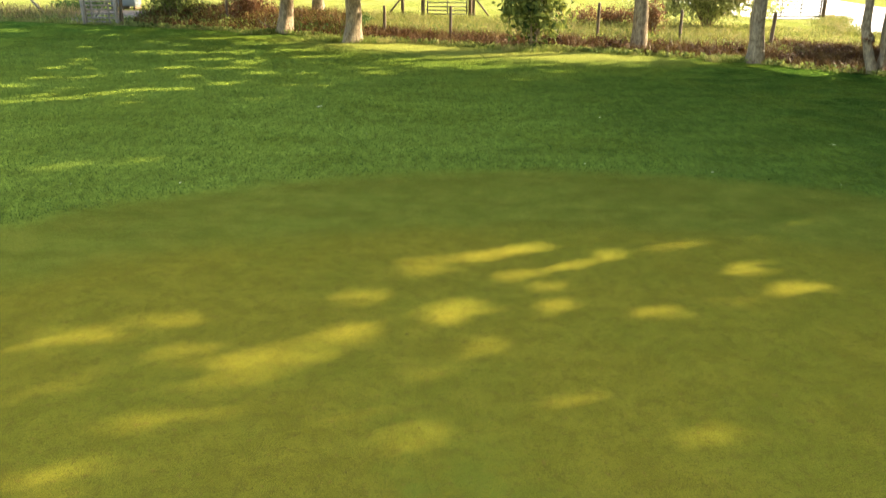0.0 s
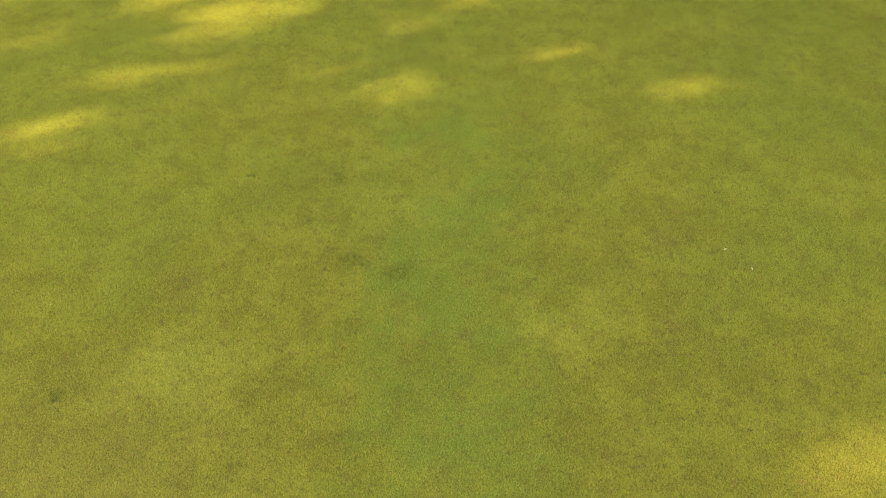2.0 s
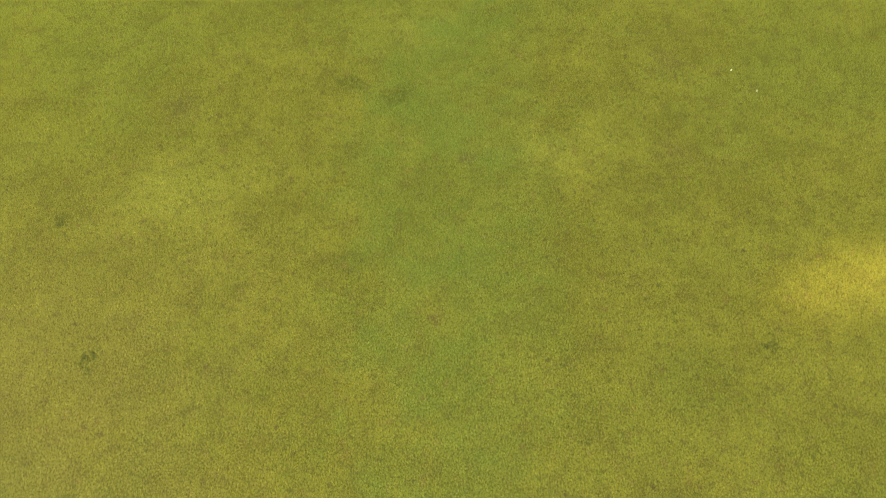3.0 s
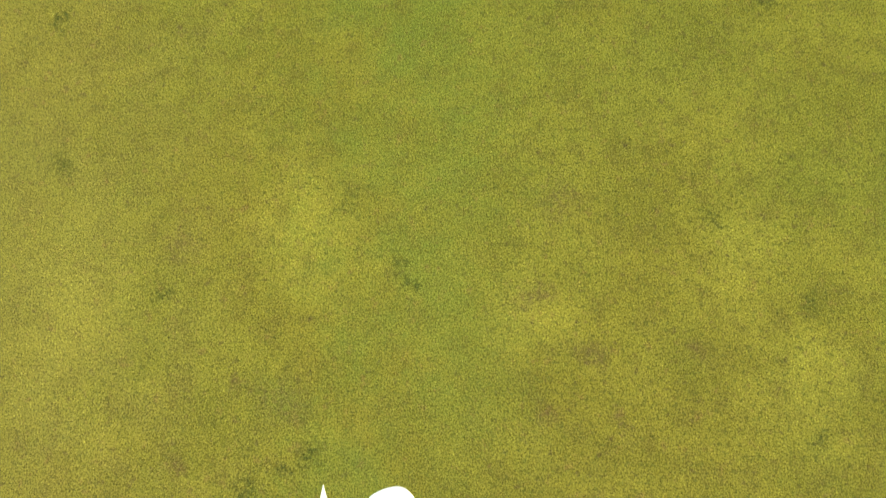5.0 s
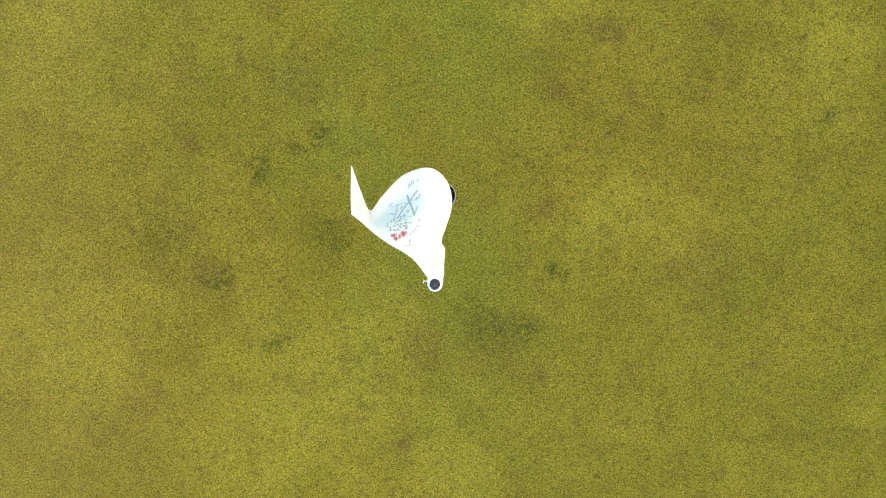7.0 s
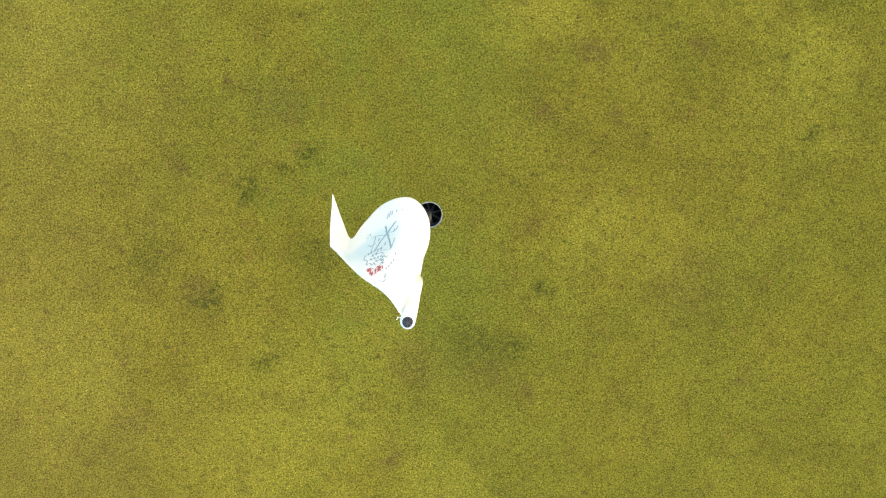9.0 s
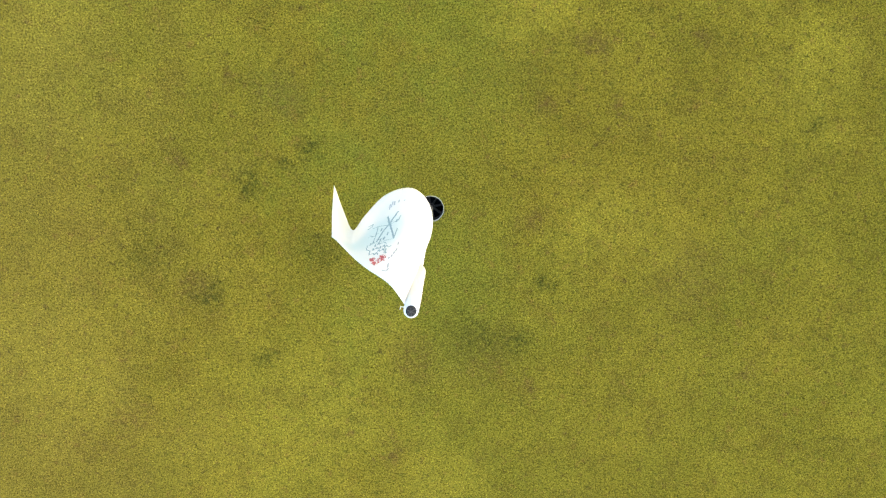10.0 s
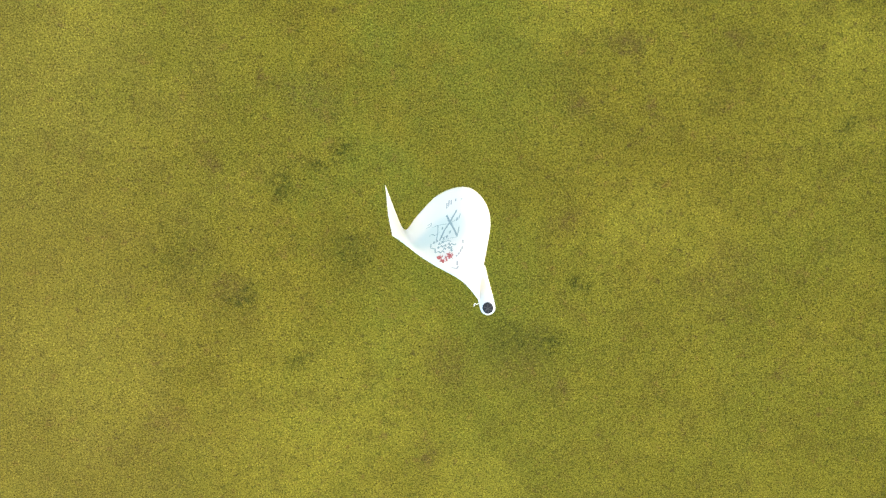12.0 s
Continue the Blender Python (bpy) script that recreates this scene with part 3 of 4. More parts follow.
# long streaks of sun on the rough: x, y, half length
STREAKS = [
    (-6.88, 21.43, 0.49), (-7.11, 23.54, 0.30), (-7.79, 25.15, 0.57), (-7.28, 26.87, 0.42), (-6.12, 25.18, 0.43), (-8.8, 28.3, 0.7), (-7.0, 28.7, 0.8),
    (-9.77, 28.54, 0.57), (-9.00, 20.24, 0.36), (-8.40, 20.83, 0.28), (-9.95, 20.36, 0.38), (-10.14, 19.77, 0.34), (-9.64, 23.38, 0.23), (-11.09, 21.74, 0.32),
    (-7.80, 21.39, 0.37), (-11.19, 26.56, 0.30), (-12.43, 29.65, 0.25), (-12.71, 33.18, 0.37), (-16.89, 34.16, 0.67), (-10.44, 31.14, 0.35), (-9.10, 32.16, 0.91),
    (-6.17, 26.37, 0.45), (-5.19, 24.17, 0.35), (-5.82, 22.43, 0.39), (-13.72, 35.11, 0.49), (-17.6, 34.8, 0.8), (-6.5, 30.6, 0.8), (-5.0, 29.2, 0.7),
]
STRAYS = [
    (-1.56, 26.33, 0.34), (-0.75, 25.74, 0.37), (0.03, 26.04, 0.30), (-2.09, 24.31, 0.28), (1.69, 23.25, 0.27), (3.24, 24.79, 0.43), (3.74, 26.87, 0.47),
    (1.0, 25.6, 0.6), (2.4, 25.9, 0.6), (5.07, 26.02, 0.68), (5.58, 23.55, 0.24), (4.53, 26.36, 0.38), (9.74, 19.67, 0.2), (-4.3, 27.6, 0.6), (-3.0, 27.9, 0.7),
]
SLANT = (math.cos(radians(SUN_AZ)), math.sin(radians(SUN_AZ)))
GAPS = []
for clear, share, spots in ((0.992, 0.95, OPEN), (0.93, 1.0, HAZY)):
    for x, y, a, b in spots:
        for n in range(4):
            d, e = random.uniform(-0.6, 0.6) * a, random.uniform(-0.45, 0.45) * b
            if n == 0:
                d, e = 0.0, 0.0
            GAPS.append((x + d * SLANT[0] - e * SLANT[1], y + d * SLANT[1] + e * SLANT[0], a * share * random.uniform(0.35, 0.65), b * share * random.uniform(0.35, 0.7), clear))
for x, y, a in STREAKS + STRAYS:
    for n in range(3):
        d, e = random.uniform(-0.8, 0.8) * a, random.uniform(-0.12, 0.12)
        GAPS.append((x + d * SLANT[0] - e * SLANT[1], y + d * SLANT[1] + e * SLANT[0], a * random.uniform(0.4, 0.85), random.uniform(0.08, 0.15), 0.99))
GAPS += [(random.uniform(-14, -2), random.uniform(19.5, 33), random.uniform(0.1, 0.5), random.uniform(0.0, 0.06), 0.97) for n in range(45)]
GAPS = [g for g in GAPS if not (g[1] > 19 and g[1] + 0.75 * g[0] < 11)] + [g for g in GAPS if g[1] > 19 and g[1] + 0.75 * g[0] < 11 and g[2] > 0.15]


def lit(p):
    """How open the crowns are at each of the places p: 1 where a leaf would shade a sunlit spot of the lawn."""
    k = p[:, 2] / TO_SUN.z
    x, y = p[:, 0] - k * TO_SUN.x, p[:, 1] - k * TO_SUN.y
    c, s = math.cos(radians(SUN_AZ)), math.sin(radians(SUN_AZ))
    out = np.zeros(len(p))
    more = 0.185 + np.clip(0.004 * (p[:, 2] - 3), 0.0, 0.05)
    for gx, gy, a, b, clear in GAPS:
        u, v = (x - gx) * c + (y - gy) * s, -(x - gx) * s + (y - gy) * c
        out = np.maximum(out, np.clip(1.7 * (1.15 - (u / (a + more)) ** 2 - (v / (b + more)) ** 2), 0, 1) * clear)
    # the open sunny strip along the trees
    past = past_edge(x, y)
    reach = np.interp(x, (-14, -4, 0, 3.5, 6, 9, 12), (0.3, -0.9, -2.2, -1.7, -1.4, -1.3, -0.6))
    reach += 0.5 * np.sin(x * 1.1) + 0.35 * np.sin(x * 2.9 + 1)
    out = np.maximum(out, 0.992 * np.clip((past - reach + 0.7) / 1.0, 0, 1) ** 0.5 * (past < 14) * (x < 16) * ~((x < -11.5) & (past < 6)) * ~((x > 10.6) & (past < 5.0) & (past > 0.7)))
    return out


def tree(x, y, r, tall, seed, label, stems=1, leaves=14000, low=3.0, wide=4.6, group="trees along the field edge"):
    rng = np.random.default_rng(seed)
    z0 = float(height(np.array([x]), np.array([y]))[0])
    t = thing("tree", x, y, z0, label, "tree", group)
    bm = bmesh.new()
    tips = []
    for s in range(stems):
        off = (s - (stems - 1) / 2) * r * 4.2
        lean = rng.normal(0, 0.02, 2) if stems == 1 else np.array((-0.13 + 0.08 * s, 0.0))
        zs = [-0.15, 0.05, 0.3, 0.6, 0.9, 1.3, 1.9, 2.7, 4.0, 6.0, 9.0, tall * 0.75, tall * 0.92]
        path = [(off * (np.interp(z, (0, 0.35, 1.2), (0.45, 0.6, 1.0)) if stems > 1 else 1) + lean[0] * z + 0.05 * math.sin(z * 2.1 + seed), lean[1] * z + 0.05 * math.cos(z * 1.7 + seed), z) for z in zs]
        flare = [1.40, 1.24, 1.10, 1.02, 0.96, 0.93, 0.9, 0.86, 0.78, 0.62, 0.42, 0.22, 0.06]
        tube(bm, path, [r * f for f in flare], 18, 0.35 if stems == 1 else 0.9, seed)
        for b in range(11):
            h = rng.uniform(3.4, tall * 0.8)
            a = rng.uniform(0, 2 * math.pi)
            reach = rng.uniform(1.8, 4.2) * (1.1 - 0.55 * h / tall)
            base = Vector(path[0]).lerp(Vector(path[-1]), 0)
            base = Vector((np.interp(h, zs, [p[0] for p in path]), np.interp(h, zs, [p[1] for p in path]), h))
            out = Vector((math.cos(a), math.sin(a), 0))
            pts = [base, base + out * reach * 0.4 + Vector((0, 0, reach * 0.22)), base + out * reach * 0.75 + Vector((0, 0, reach * 0.5)), base + out * reach + Vector((0, 0, reach * 0.62))]
            k = r * 0.34 * (1.1 - h / tall)
            run = np.array([tuple(Vector(pts[i]).lerp(pts[i + 1], f)) for i in range(3) for f in (0.0, 0.125, 0.25, 0.375, 0.5, 0.625, 0.75, 0.875)])
            if lit(run + (x, y, z0)).max() < 0.3:
                tube(bm, pts, [k, k * 0.7, k * 0.4, k * 0.12], 7, 0.3, seed + b)
            tips += [pts[2], pts[3]]
        tips.append(Vector(path[-1]))
    part("trunk", bm, M_BARK, t, "rough grey-brown bark")
    # crown: clumps round the limbs and through an egg-shaped space
    n = 110
    u = rng.normal(size=(n, 3))
    u *= (rng.random(n) ** 0.4 / np.linalg.norm(u, axis=1))[:, None]
    centres = u * (wide, wide, (tall - 3.6) / 2 + 0.6) + (0, 0, (tall + 4.0) / 2)
    centres = np.concatenate([centres, np.array([tuple(p) for p in tips])])
    which = rng.integers(0, len(centres), leaves)
    p = centres[which] + rng.normal(size=(leaves, 3)) * (0.75, 0.75, 0.55)
    if low < 3:
        skirt = rng.normal(size=(6000, 3)) * (0.9, 0.9, 0.0) * (2.6 if wide > 5 else 1) + (0, 0, 1) * rng.uniform(low, 5, (6000, 1))
        p = np.concatenate([p, skirt])
    p = p[p[:, 2] > low]
    q = p + (x, y, z0)
    k = q[:, 2] / TO_SUN.z
    thin = np.exp(-(((q[:, 0] - k * TO_SUN.x + 2.6) / 3.6) ** 2 + ((q[:, 1] - k * TO_SUN.y - 7.2) / 3.2) ** 2))
    p = p[rng.random(len(p)) > 0.70 * thin]
    p = p[rng.random(len(p)) > lit(p + (x, y, z0))]
    leaf_mesh("crown", p, 0.34, M_LEAF, t, rng, 0.7)
    return t


tree(-6.33, 34.0, 0.27, 17, 11, "broad tree with pale grey bark beside a ditch", leaves=24000, wide=6.4, low=2.0)
tree(-3.50, 31.5, 0.30, 18, 12, "broad tree with ridged pale bark on the lawn edge", leaves=26000, wide=6.6, low=2.0)
tree(6.26, 29.8, 0.245, 17, 13, "straight tree with smooth grey-brown bark", leaves=22000, wide=6.0)
tree(9.20, 26.8, 0.225, 18, 14, "tree with a thick curving grey trunk", leaves=20000, wide=5.4)
tree(11.95, 24.75, 0.115, 17, 15, "twin-stemmed tree with knotty bark", stems=2)
# unseen trees carrying the row on to the right, to shade the green
for n, (tx, ty) in enumerate(((16.4, 22.4), (19.0, 19.6), (23.4, 19.6), (26.4, 14.8), (30.2, 12.2), (34.0, 9.6), (21.5, 21.5), (28.0, 17.5), (33.5, 14.0))):
    tree(tx, ty, 0.36, 18 + 1.5 * (n % 3), 30 + n, "tall leafy tree shading the green")
# unseen, added close by so that the sun spots get crisper edges
tree(13.2, 11.9, 0.22, 10, 58, "unseen smaller leafy tree added to dapple the green", leaves=15000, wide=3.6)
# unseen low crowns, added to stop sun slipping under the row
for n, (tx, ty) in enumerate(((16.6, 26.6), (18.6, 24.2), (21.5, 19.0))):
    tree(tx, ty, 0.2, 8, 60 + n, "unseen low dense tree added to block low sun", leaves=9000, low=0.3)
tree(18.4, 30.2, 0.18, 8, 66, "unseen low dense tree added to shade the track side", leaves=9000, low=0.3, wide=2.3)


# ---- bushes ----
def bush(name, x, y, wide, deep, tall, count, size, material, label, seed, narrow=0.45, droop=0.5, low=0.0):
    rng = np.random.default_rng(seed)
    z0 = float(height(np.array([x]), np.array([y]))[0])
    t = thing(name, x, y, z0, label, "bush")
    bm = bmesh.new()
    tips = []
    for s in range(11):
        a = rng.uniform(0, 2 * math.pi)
        reach, h = rng.uniform(0.2, 0.85), rng.uniform(0.55, 0.95) * tall
        end = Vector((math.cos(a) * wide / 2 * reach, math.sin(a) * deep / 2 * reach, h))
        pts = [Vector((math.cos(a) * 0.08, math.sin(a) * 0.08, -0.1)), end * 0.45 + Vector((0, 0, 0.1 * tall)), end]
        tube(bm, pts, [0.028, 0.018, 0.006], 6, 0.2, seed + s)
        tips += [pts[1], end, end * 0.75]
    part("stems", bm, M_BARK, t)
    n = 60
    u = rng.normal(size=(n, 3))
    u *= (rng.random(n) ** 0.35 / np.linalg.norm(u, axis=1))[:, None]
    centres = np.concatenate([u * (wide / 2, deep / 2, tall / 2) + (0, 0, tall / 2 + low), np.array([tuple(p) for p in tips])])
    p = centres[rng.integers(0, len(centres), count)] + rng.normal(size=(count, 3)) * 0.13 * (wide + tall) / 4
    p = p[p[:, 2] > 0.02]
    leaf_mesh("leaves", p, size, material, t, rng, narrow, droop)
    return t


bush("bush", 2.8, 29.9, 2.1, 1.6, 2.8, 1900, 0.28, M_BUSH, "leafy green bush with drooping leaves", 51, 0.38, 0.8)
bush("shrub", 10.9, 37.9, 6.4, 2.0, 2.2, 7000, 0.21, M_WILLOW, "pale green willow shrub in the sun", 52, 0.38)
bush("shrub", 6.6, 38.6, 4.2, 1.4, 0.62, 2600, 0.12, M_RUSSET, "low russet-brown shrub in the field", 53)
bush("shrub", 7.6, 33.4, 1.0, 0.8, 1.5, 900, 0.12, M_RUSSET, "thin reddish shrub behind the fence", 54)
bush("shrub", -8.6, 37.6, 2.2, 1.4, 1.6, 2400, 0.13, M_RUSSET, "dark red-brown shrub behind the trees", 55)
bush("shrub", -12.0, 38.2, 3.0, 1.8, 2.0, 3000, 0.13, M_BUSH, "straggling green shrub beside the gate", 56)
bush("shrub", -9.9, 42.5, 2.0, 1.6, 1.6, 1500, 0.14, M_WILLOW, "sunlit yellow-green shrub in the pasture", 57)
bush("shrub", -18.4, 44.0, 3.0, 1.6, 0.45, 1800, 0.13, M_LEAF, "low dark green shrub beside the earth path", 59)
bush("shrub", -21.0, 39.5, 2.0, 1.6, 1.4, 2200, 0.12, M_RUSSET, "reddish shrub near the leaning stake", 58)


# ---- fences and gates ----
def fence_post(x, y, tall, lean=0.0, r=0.055, name="fence_post", label="weathered round wooden fence post"):
    z0 = float(height(np.array([x]), np.array([y]))[0])
    t = thing(name, x, y, z0, label, "post", "posts of the field fence")
    bm = bmesh.new()
    zs = [-0.3, 0.0, tall * 0.4, tall * 0.8, tall - 0.02, tall]
    tube(bm, [(lean * z, 0.3 * lean * z, z) for z in zs], [r, r * 1.02, r, r * 0.96, r * 0.93, r * 0.72], 12, 0.12, x)
    part("post", bm, M_POST, t)
    for z in (tall * 0.55, tall * 0.85):
        bm = tube(bmesh.new(), [(lean * z - 0.02, -r + 0.004, z), (lean * z, -r - 0.012, z + 0.008), (lean * z + 0.02, -r + 0.004, z)], [0.003] * 3, 5)
        part("staple", bm, M_STEEL, t)
    return t


fence_post(-2.56, 34.2, 1.07)
fence_post(-0.02, 32.6, 1.20)
fence_post(5.33, 32.2, 1.37)
fence_post(8.28, 32.0, 1.15)
fence_post(10.95, 30.3, 1.23, 0.05, 0.065)
fence_post(-9.3, 37.0, 1.2)
fence_post(-12.4, 38.6, 1.2)


def field_gate(x, y, wide, turn, label, seed):
    """A tubular steel field gate with hanging posts and braced strainers."""
    t = thing("field_gate", x, y, 0, label, "gate")
    t.rotation_euler = (0, 0, radians(turn))
    bm = bmesh.new()
    for a, b in (((0, 0, 0.1), (0, 0, 1.2)), ((wide, 0, 0.1), (wide, 0, 1.2)), ((0, 0, 1.2), (wide, 0, 1.2)), ((0, 0, 0.1), (wide, 0, 0.1))):
        tube(bm, [a, b], [0.034, 0.034], 10)
    part("frame", bm, M_STEEL, t)
    for z in (0.27, 0.44, 0.62, 0.80, 1.0):
        part("bar", tube(bmesh.new(), [(0, 0, z), (wide, 0, z)], [0.026, 0.026], 8), M_STEEL, t)
    for k in range(1, round(wide / 0.9)):
        px = wide * k / round(wide / 0.9)
        part("upright", tube(bmesh.new(), [(px, 0.015, 0.1), (px, 0.015, 1.2)], [0.024, 0.024], 8), M_STEEL, t)
    for s, px in ((-1, -0.22), (1, wide + 0.16)):
        part("gate_post", tube(bmesh.new(), [(px, 0, -0.3), (px, 0, 0.8), (px, 0, 1.38), (px, 0, 1.42)], [0.09, 0.09, 0.085, 0.06], 12, 0.1, seed), M_POST, t)
        part("hinge", box(bmesh.new(), (0.2, 0.03, 0.04), pose(px - s * 0.1, 0, 0.3)), M_STEEL, t)
    return t


field_gate(-1.07, 42.0, 1.85, 2, "galvanised steel field gate with timber posts", 1)
field_gate(14.7, 42.0, 2.9, 6, "galvanised steel gate beside a pale track", 2)


def strainer(x, y, toward, label):
    """A strainer post with a slanting strut."""
    t = thing("strainer_post", x, y, 0, label, "post", "braced posts beside the gate")
    part("post", tube(bmesh.new(), [(0, 0, -0.3), (0, 0, 0.7), (0, 0, 1.3), (0, 0, 1.33)], [0.08, 0.08, 0.075, 0.05], 12, 0.1, x), M_POST, t)
    part("strut", tube(bmesh.new(), [(0.05 * toward, 0, 0.85), (0.4 * toward, 0, 0.42), (0.78 * toward, 0, -0.05)], [0.045, 0.045, 0.045], 9, 0.1, x + 1), M_POST, t)
    return t


strainer(-2.24, 41.8, -1, "timber post with a slanting brace")
strainer(1.10, 42.3, 1, "timber post with a slanting brace")


def wooden_gate():
    t = thing("wooden_gate", -15.3, 37.0, 0, "weathered wooden wicket gate with slats", "gate")
    for px in (0.0, 1.38):
        part("gate_post", box(bmesh.new(), (0.17, 0.17, 1.75), pose(px, 0, 0.575, 0, -1.5, 0), 0.015), M_BOARD, t)
    part("gate_post", box(bmesh.new(), (0.12, 0.12, 1.6), pose(1.52, 0.15, 0.5, 0, 2, 0), 0.012), M_POST, t)
    for n in range(7):
        part("slat", box(bmesh.new(), (1.16, 0.03, 0.075), pose(0.69, -0.02, 0.12 + 0.165 * n, 0, 1.5 - (n % 3), 0)), M_BOARD, t)
    for px in (0.34, 1.04):
        part("stile", box(bmesh.new(), (0.07, 0.04, 1.2), pose(px, 0.018, 0.62)), M_BOARD, t)
    part("brace", box(bmesh.new(), (1.3, 0.03, 0.07), pose(0.69, 0.05, 0.6, 0, -50, 0)), M_BOARD, t)
    return t


wooden_gate()
stake = thing("leaning_stake", -19.0, 41.6, 0, "pale leaning stake in rough grass", "stake")
part("stake", tube(bmesh.new(), [(0.05, 0, -0.05), (-0.28, 0, 0.3), (-0.6, 0, 0.66), (-0.95, 0, 1.0)], [0.06, 0.058, 0.055, 0.04], 9, 0.15, 3), M_BOARD, stake)


tree(-6.4, 42.7, 0.27, 13, 19, "dark-trunked tree standing in the pasture", leaves=26000, wide=6.4, low=1.3)


def burr(x, y, z, r, seed):
    """A knot of dark twigs and ivy on a stem."""
    rng = np.random.default_rng(seed)
    t = thing("ivy_clump", x, y, z, "dark clump of ivy on a tree stem", "ivy")
    u = rng.normal(size=(160, 3))
    u *= (rng.random(160) ** 0.33 / np.linalg.norm(u, axis=1))[:, None] * r
    leaf_mesh("leaves", u, 0.09, M_RUSSET, t, rng, 0.8)
    bm = bmesh.new()
    bmesh.ops.create_icosphere(bm, subdivisions=2, radius=r * 0.75)
    for v in bm.verts:
        v.co *= 1 + 0.5 * noise.noise(v.co * 9 + Vector((seed, 0, 0)))
    part("knot", bm, M_BARK, t)


burr(11.60, 24.75, 0.98, 0.2, 5)
burr(12.16, 24.8, 0.85, 0.13, 6)


# ---- pale track past the gate ----
def track():
    bm = bmesh.new()
    left = [(19.5, 30.5), (17.6, 33.0), (16.2, 35.6), (17.0, 39.0), (18.4, 42.0), (14.2, 43.2), (13.2, 60.0)]
    right = [(27.0, 27.0), (26.5, 30.0), (26.0, 34.0), (25.0, 38.0), (24.5, 42.0), (24.0, 45.0), (23.5, 60.0)]
    rows = []
    for k in range(43):
        (ax, ay, _), (bx, by, _) = glide([(*q, 0) for q in left], k / 42), glide([(*q, 0) for q in right], k / 42)
        ax += 0.35 * noise.noise(Vector((k * 0.7, 3, 0))) + 0.2 * noise.noise(Vector((k * 2.1, 8, 0)))
        row = []
        for n in range(7):
            px, py = ax + (bx - ax) * n / 6, ay + (by - ay) * n / 6
            row.append(bm.verts.new((px, py, float(height(np.array([px]), np.array([py]))[0]) + 0.012)))
        rows.append(row)
    for a, b in zip(rows, rows[1:]):
        for n in range(6):
            bm.faces.new((a[n], a[n + 1], b[n + 1], b[n]))
    ob = part("road", bm, M_GRAVEL, None)
    tagged(ob, "pale sunlit gravel farm track", "road", kind="structure")


track()


def gate_path():
    bm = bmesh.new()
    rows = []
    for n in range(9):
        y = 36.75 + n * 0.9
        mid, half = -14.6 - 0.15 * n, 0.8 + 0.45 * min(n, 4)
        rows.append([bm.verts.new((mid + half * k + 0.15 * math.sin(3 * n + 2 * k), y, float(height(np.array([mid]), np.array([y]))[0]) + 0.015)) for k in (-1, -0.5, 0, 0.5, 1)])
    for a, b in zip(rows, rows[1:]):
        for k in range(4):
            bm.faces.new((a[k], a[k + 1], b[k + 1], b[k]))
    tagged(part("path", bm, M_EARTH, None), "trodden brown earth path at the wooden gate", "path", kind="structure")


gate_path()


def tank():
    t = thing("water_tank", -16.4, 45.0, 0, "pale blue-white box-shaped tank in the pasture", "tank")
    part("body", box(bmesh.new(), (1.3, 0.9, 0.95), pose(0, 0, 0.62), 0.06), M_WHITE, t)
    part("rim", box(bmesh.new(), (1.36, 0.96, 0.06), pose(0, 0, 1.11), 0.02), M_WHITE, t)
    for px in (-0.55, 0.0, 0.55):
        part("bearer", box(bmesh.new(), (0.1, 0.9, 0.16), pose(px, 0, 0.08), 0.01), M_POST, t)


tank()


# ---- cup, flagstick and flag ----
def ring(bm, inner, outer, low, high, sides=48):
    loops = [[bm.verts.new((r * math.cos(2 * math.pi * s / sides), r * math.sin(2 * math.pi * s / sides), z)) for s in range(sides)] for r, z in ((inner, low), (inner, high), (outer, high), (outer, low))]
    for a, b in zip(loops, loops[1:] + loops[:1]):
        for s in range(sides):
            bm.faces.new((a[s], a[(s + 1) % sides], b[(s + 1) % sides], b[s]))
    return bm


def golf_cup():
    t = thing("golf_cup", 0, 0, 0, "black plastic golf hole cup with a white rim", "golf hole")
    part("rim", ring(bmesh.new(), 0.0528, 0.0556, -0.03, -0.003), M_RIM, t, "off-white rim")
    part("wall", ring(bmesh.new(), 0.0510, 0.0550, -0.135, -0.031), M_BLACK, t)
    bm = bmesh.new()
    tube(bm, [(0, 0, -0.136), (0, 0, -0.130)], [0.0545, 0.0545], 48)
    part("floor", bm, M_BLACK, t)
    for n in range(8):
        part("rib", box(bmesh.new(), (0.036, 0.006, 0.05), pose(0, 0, 0, 0, 0, 45 * n + 12) @ pose(0.0325, 0, -0.105), 0.0015), M_GREY, t, smooth=False)
    part("socket", ring(bmesh.new(), 0.0105, 0.0145, -0.13, -0.06, 32), M_GREY, t)


golf_cup()


def flagstick():
    t = thing("flagstick", 0, 0, 0, "white golf flagstick standing in the cup", "flagstick")
    part("ferrule", tube(bmesh.new(), [(0, 0, -0.128), (0, 0, -0.02), (0, 0, 0.30), (0, 0, 0.37)], [0.0085, 0.0095, 0.0095, 0.009], 20), M_GREY, t, "dark grey lower section")
    part("pole", tube(bmesh.new(), [(0, 0, 0.36), (0, 0, 1.2), (0, 0, 1.97)], [0.0088, 0.0082, 0.0078], 20), M_POLE, t)
    part("cap", tube(bmesh.new(), [(0, 0, 1.965), (0, 0, 2.003), (0, 0, 2.009), (0, 0, 2.010)], [0.0098, 0.0102, 0.0095, 0.006], 24), M_BLACK, t, "black end cap")
    for a in (35, 95, 155):
        part("cap_rib", box(bmesh.new(), (0.016, 0.0014, 0.0016), pose(0, 0, 2.0104, 0, 0, a), 0.0003), M_GREY, t, smooth=False)


flagstick()


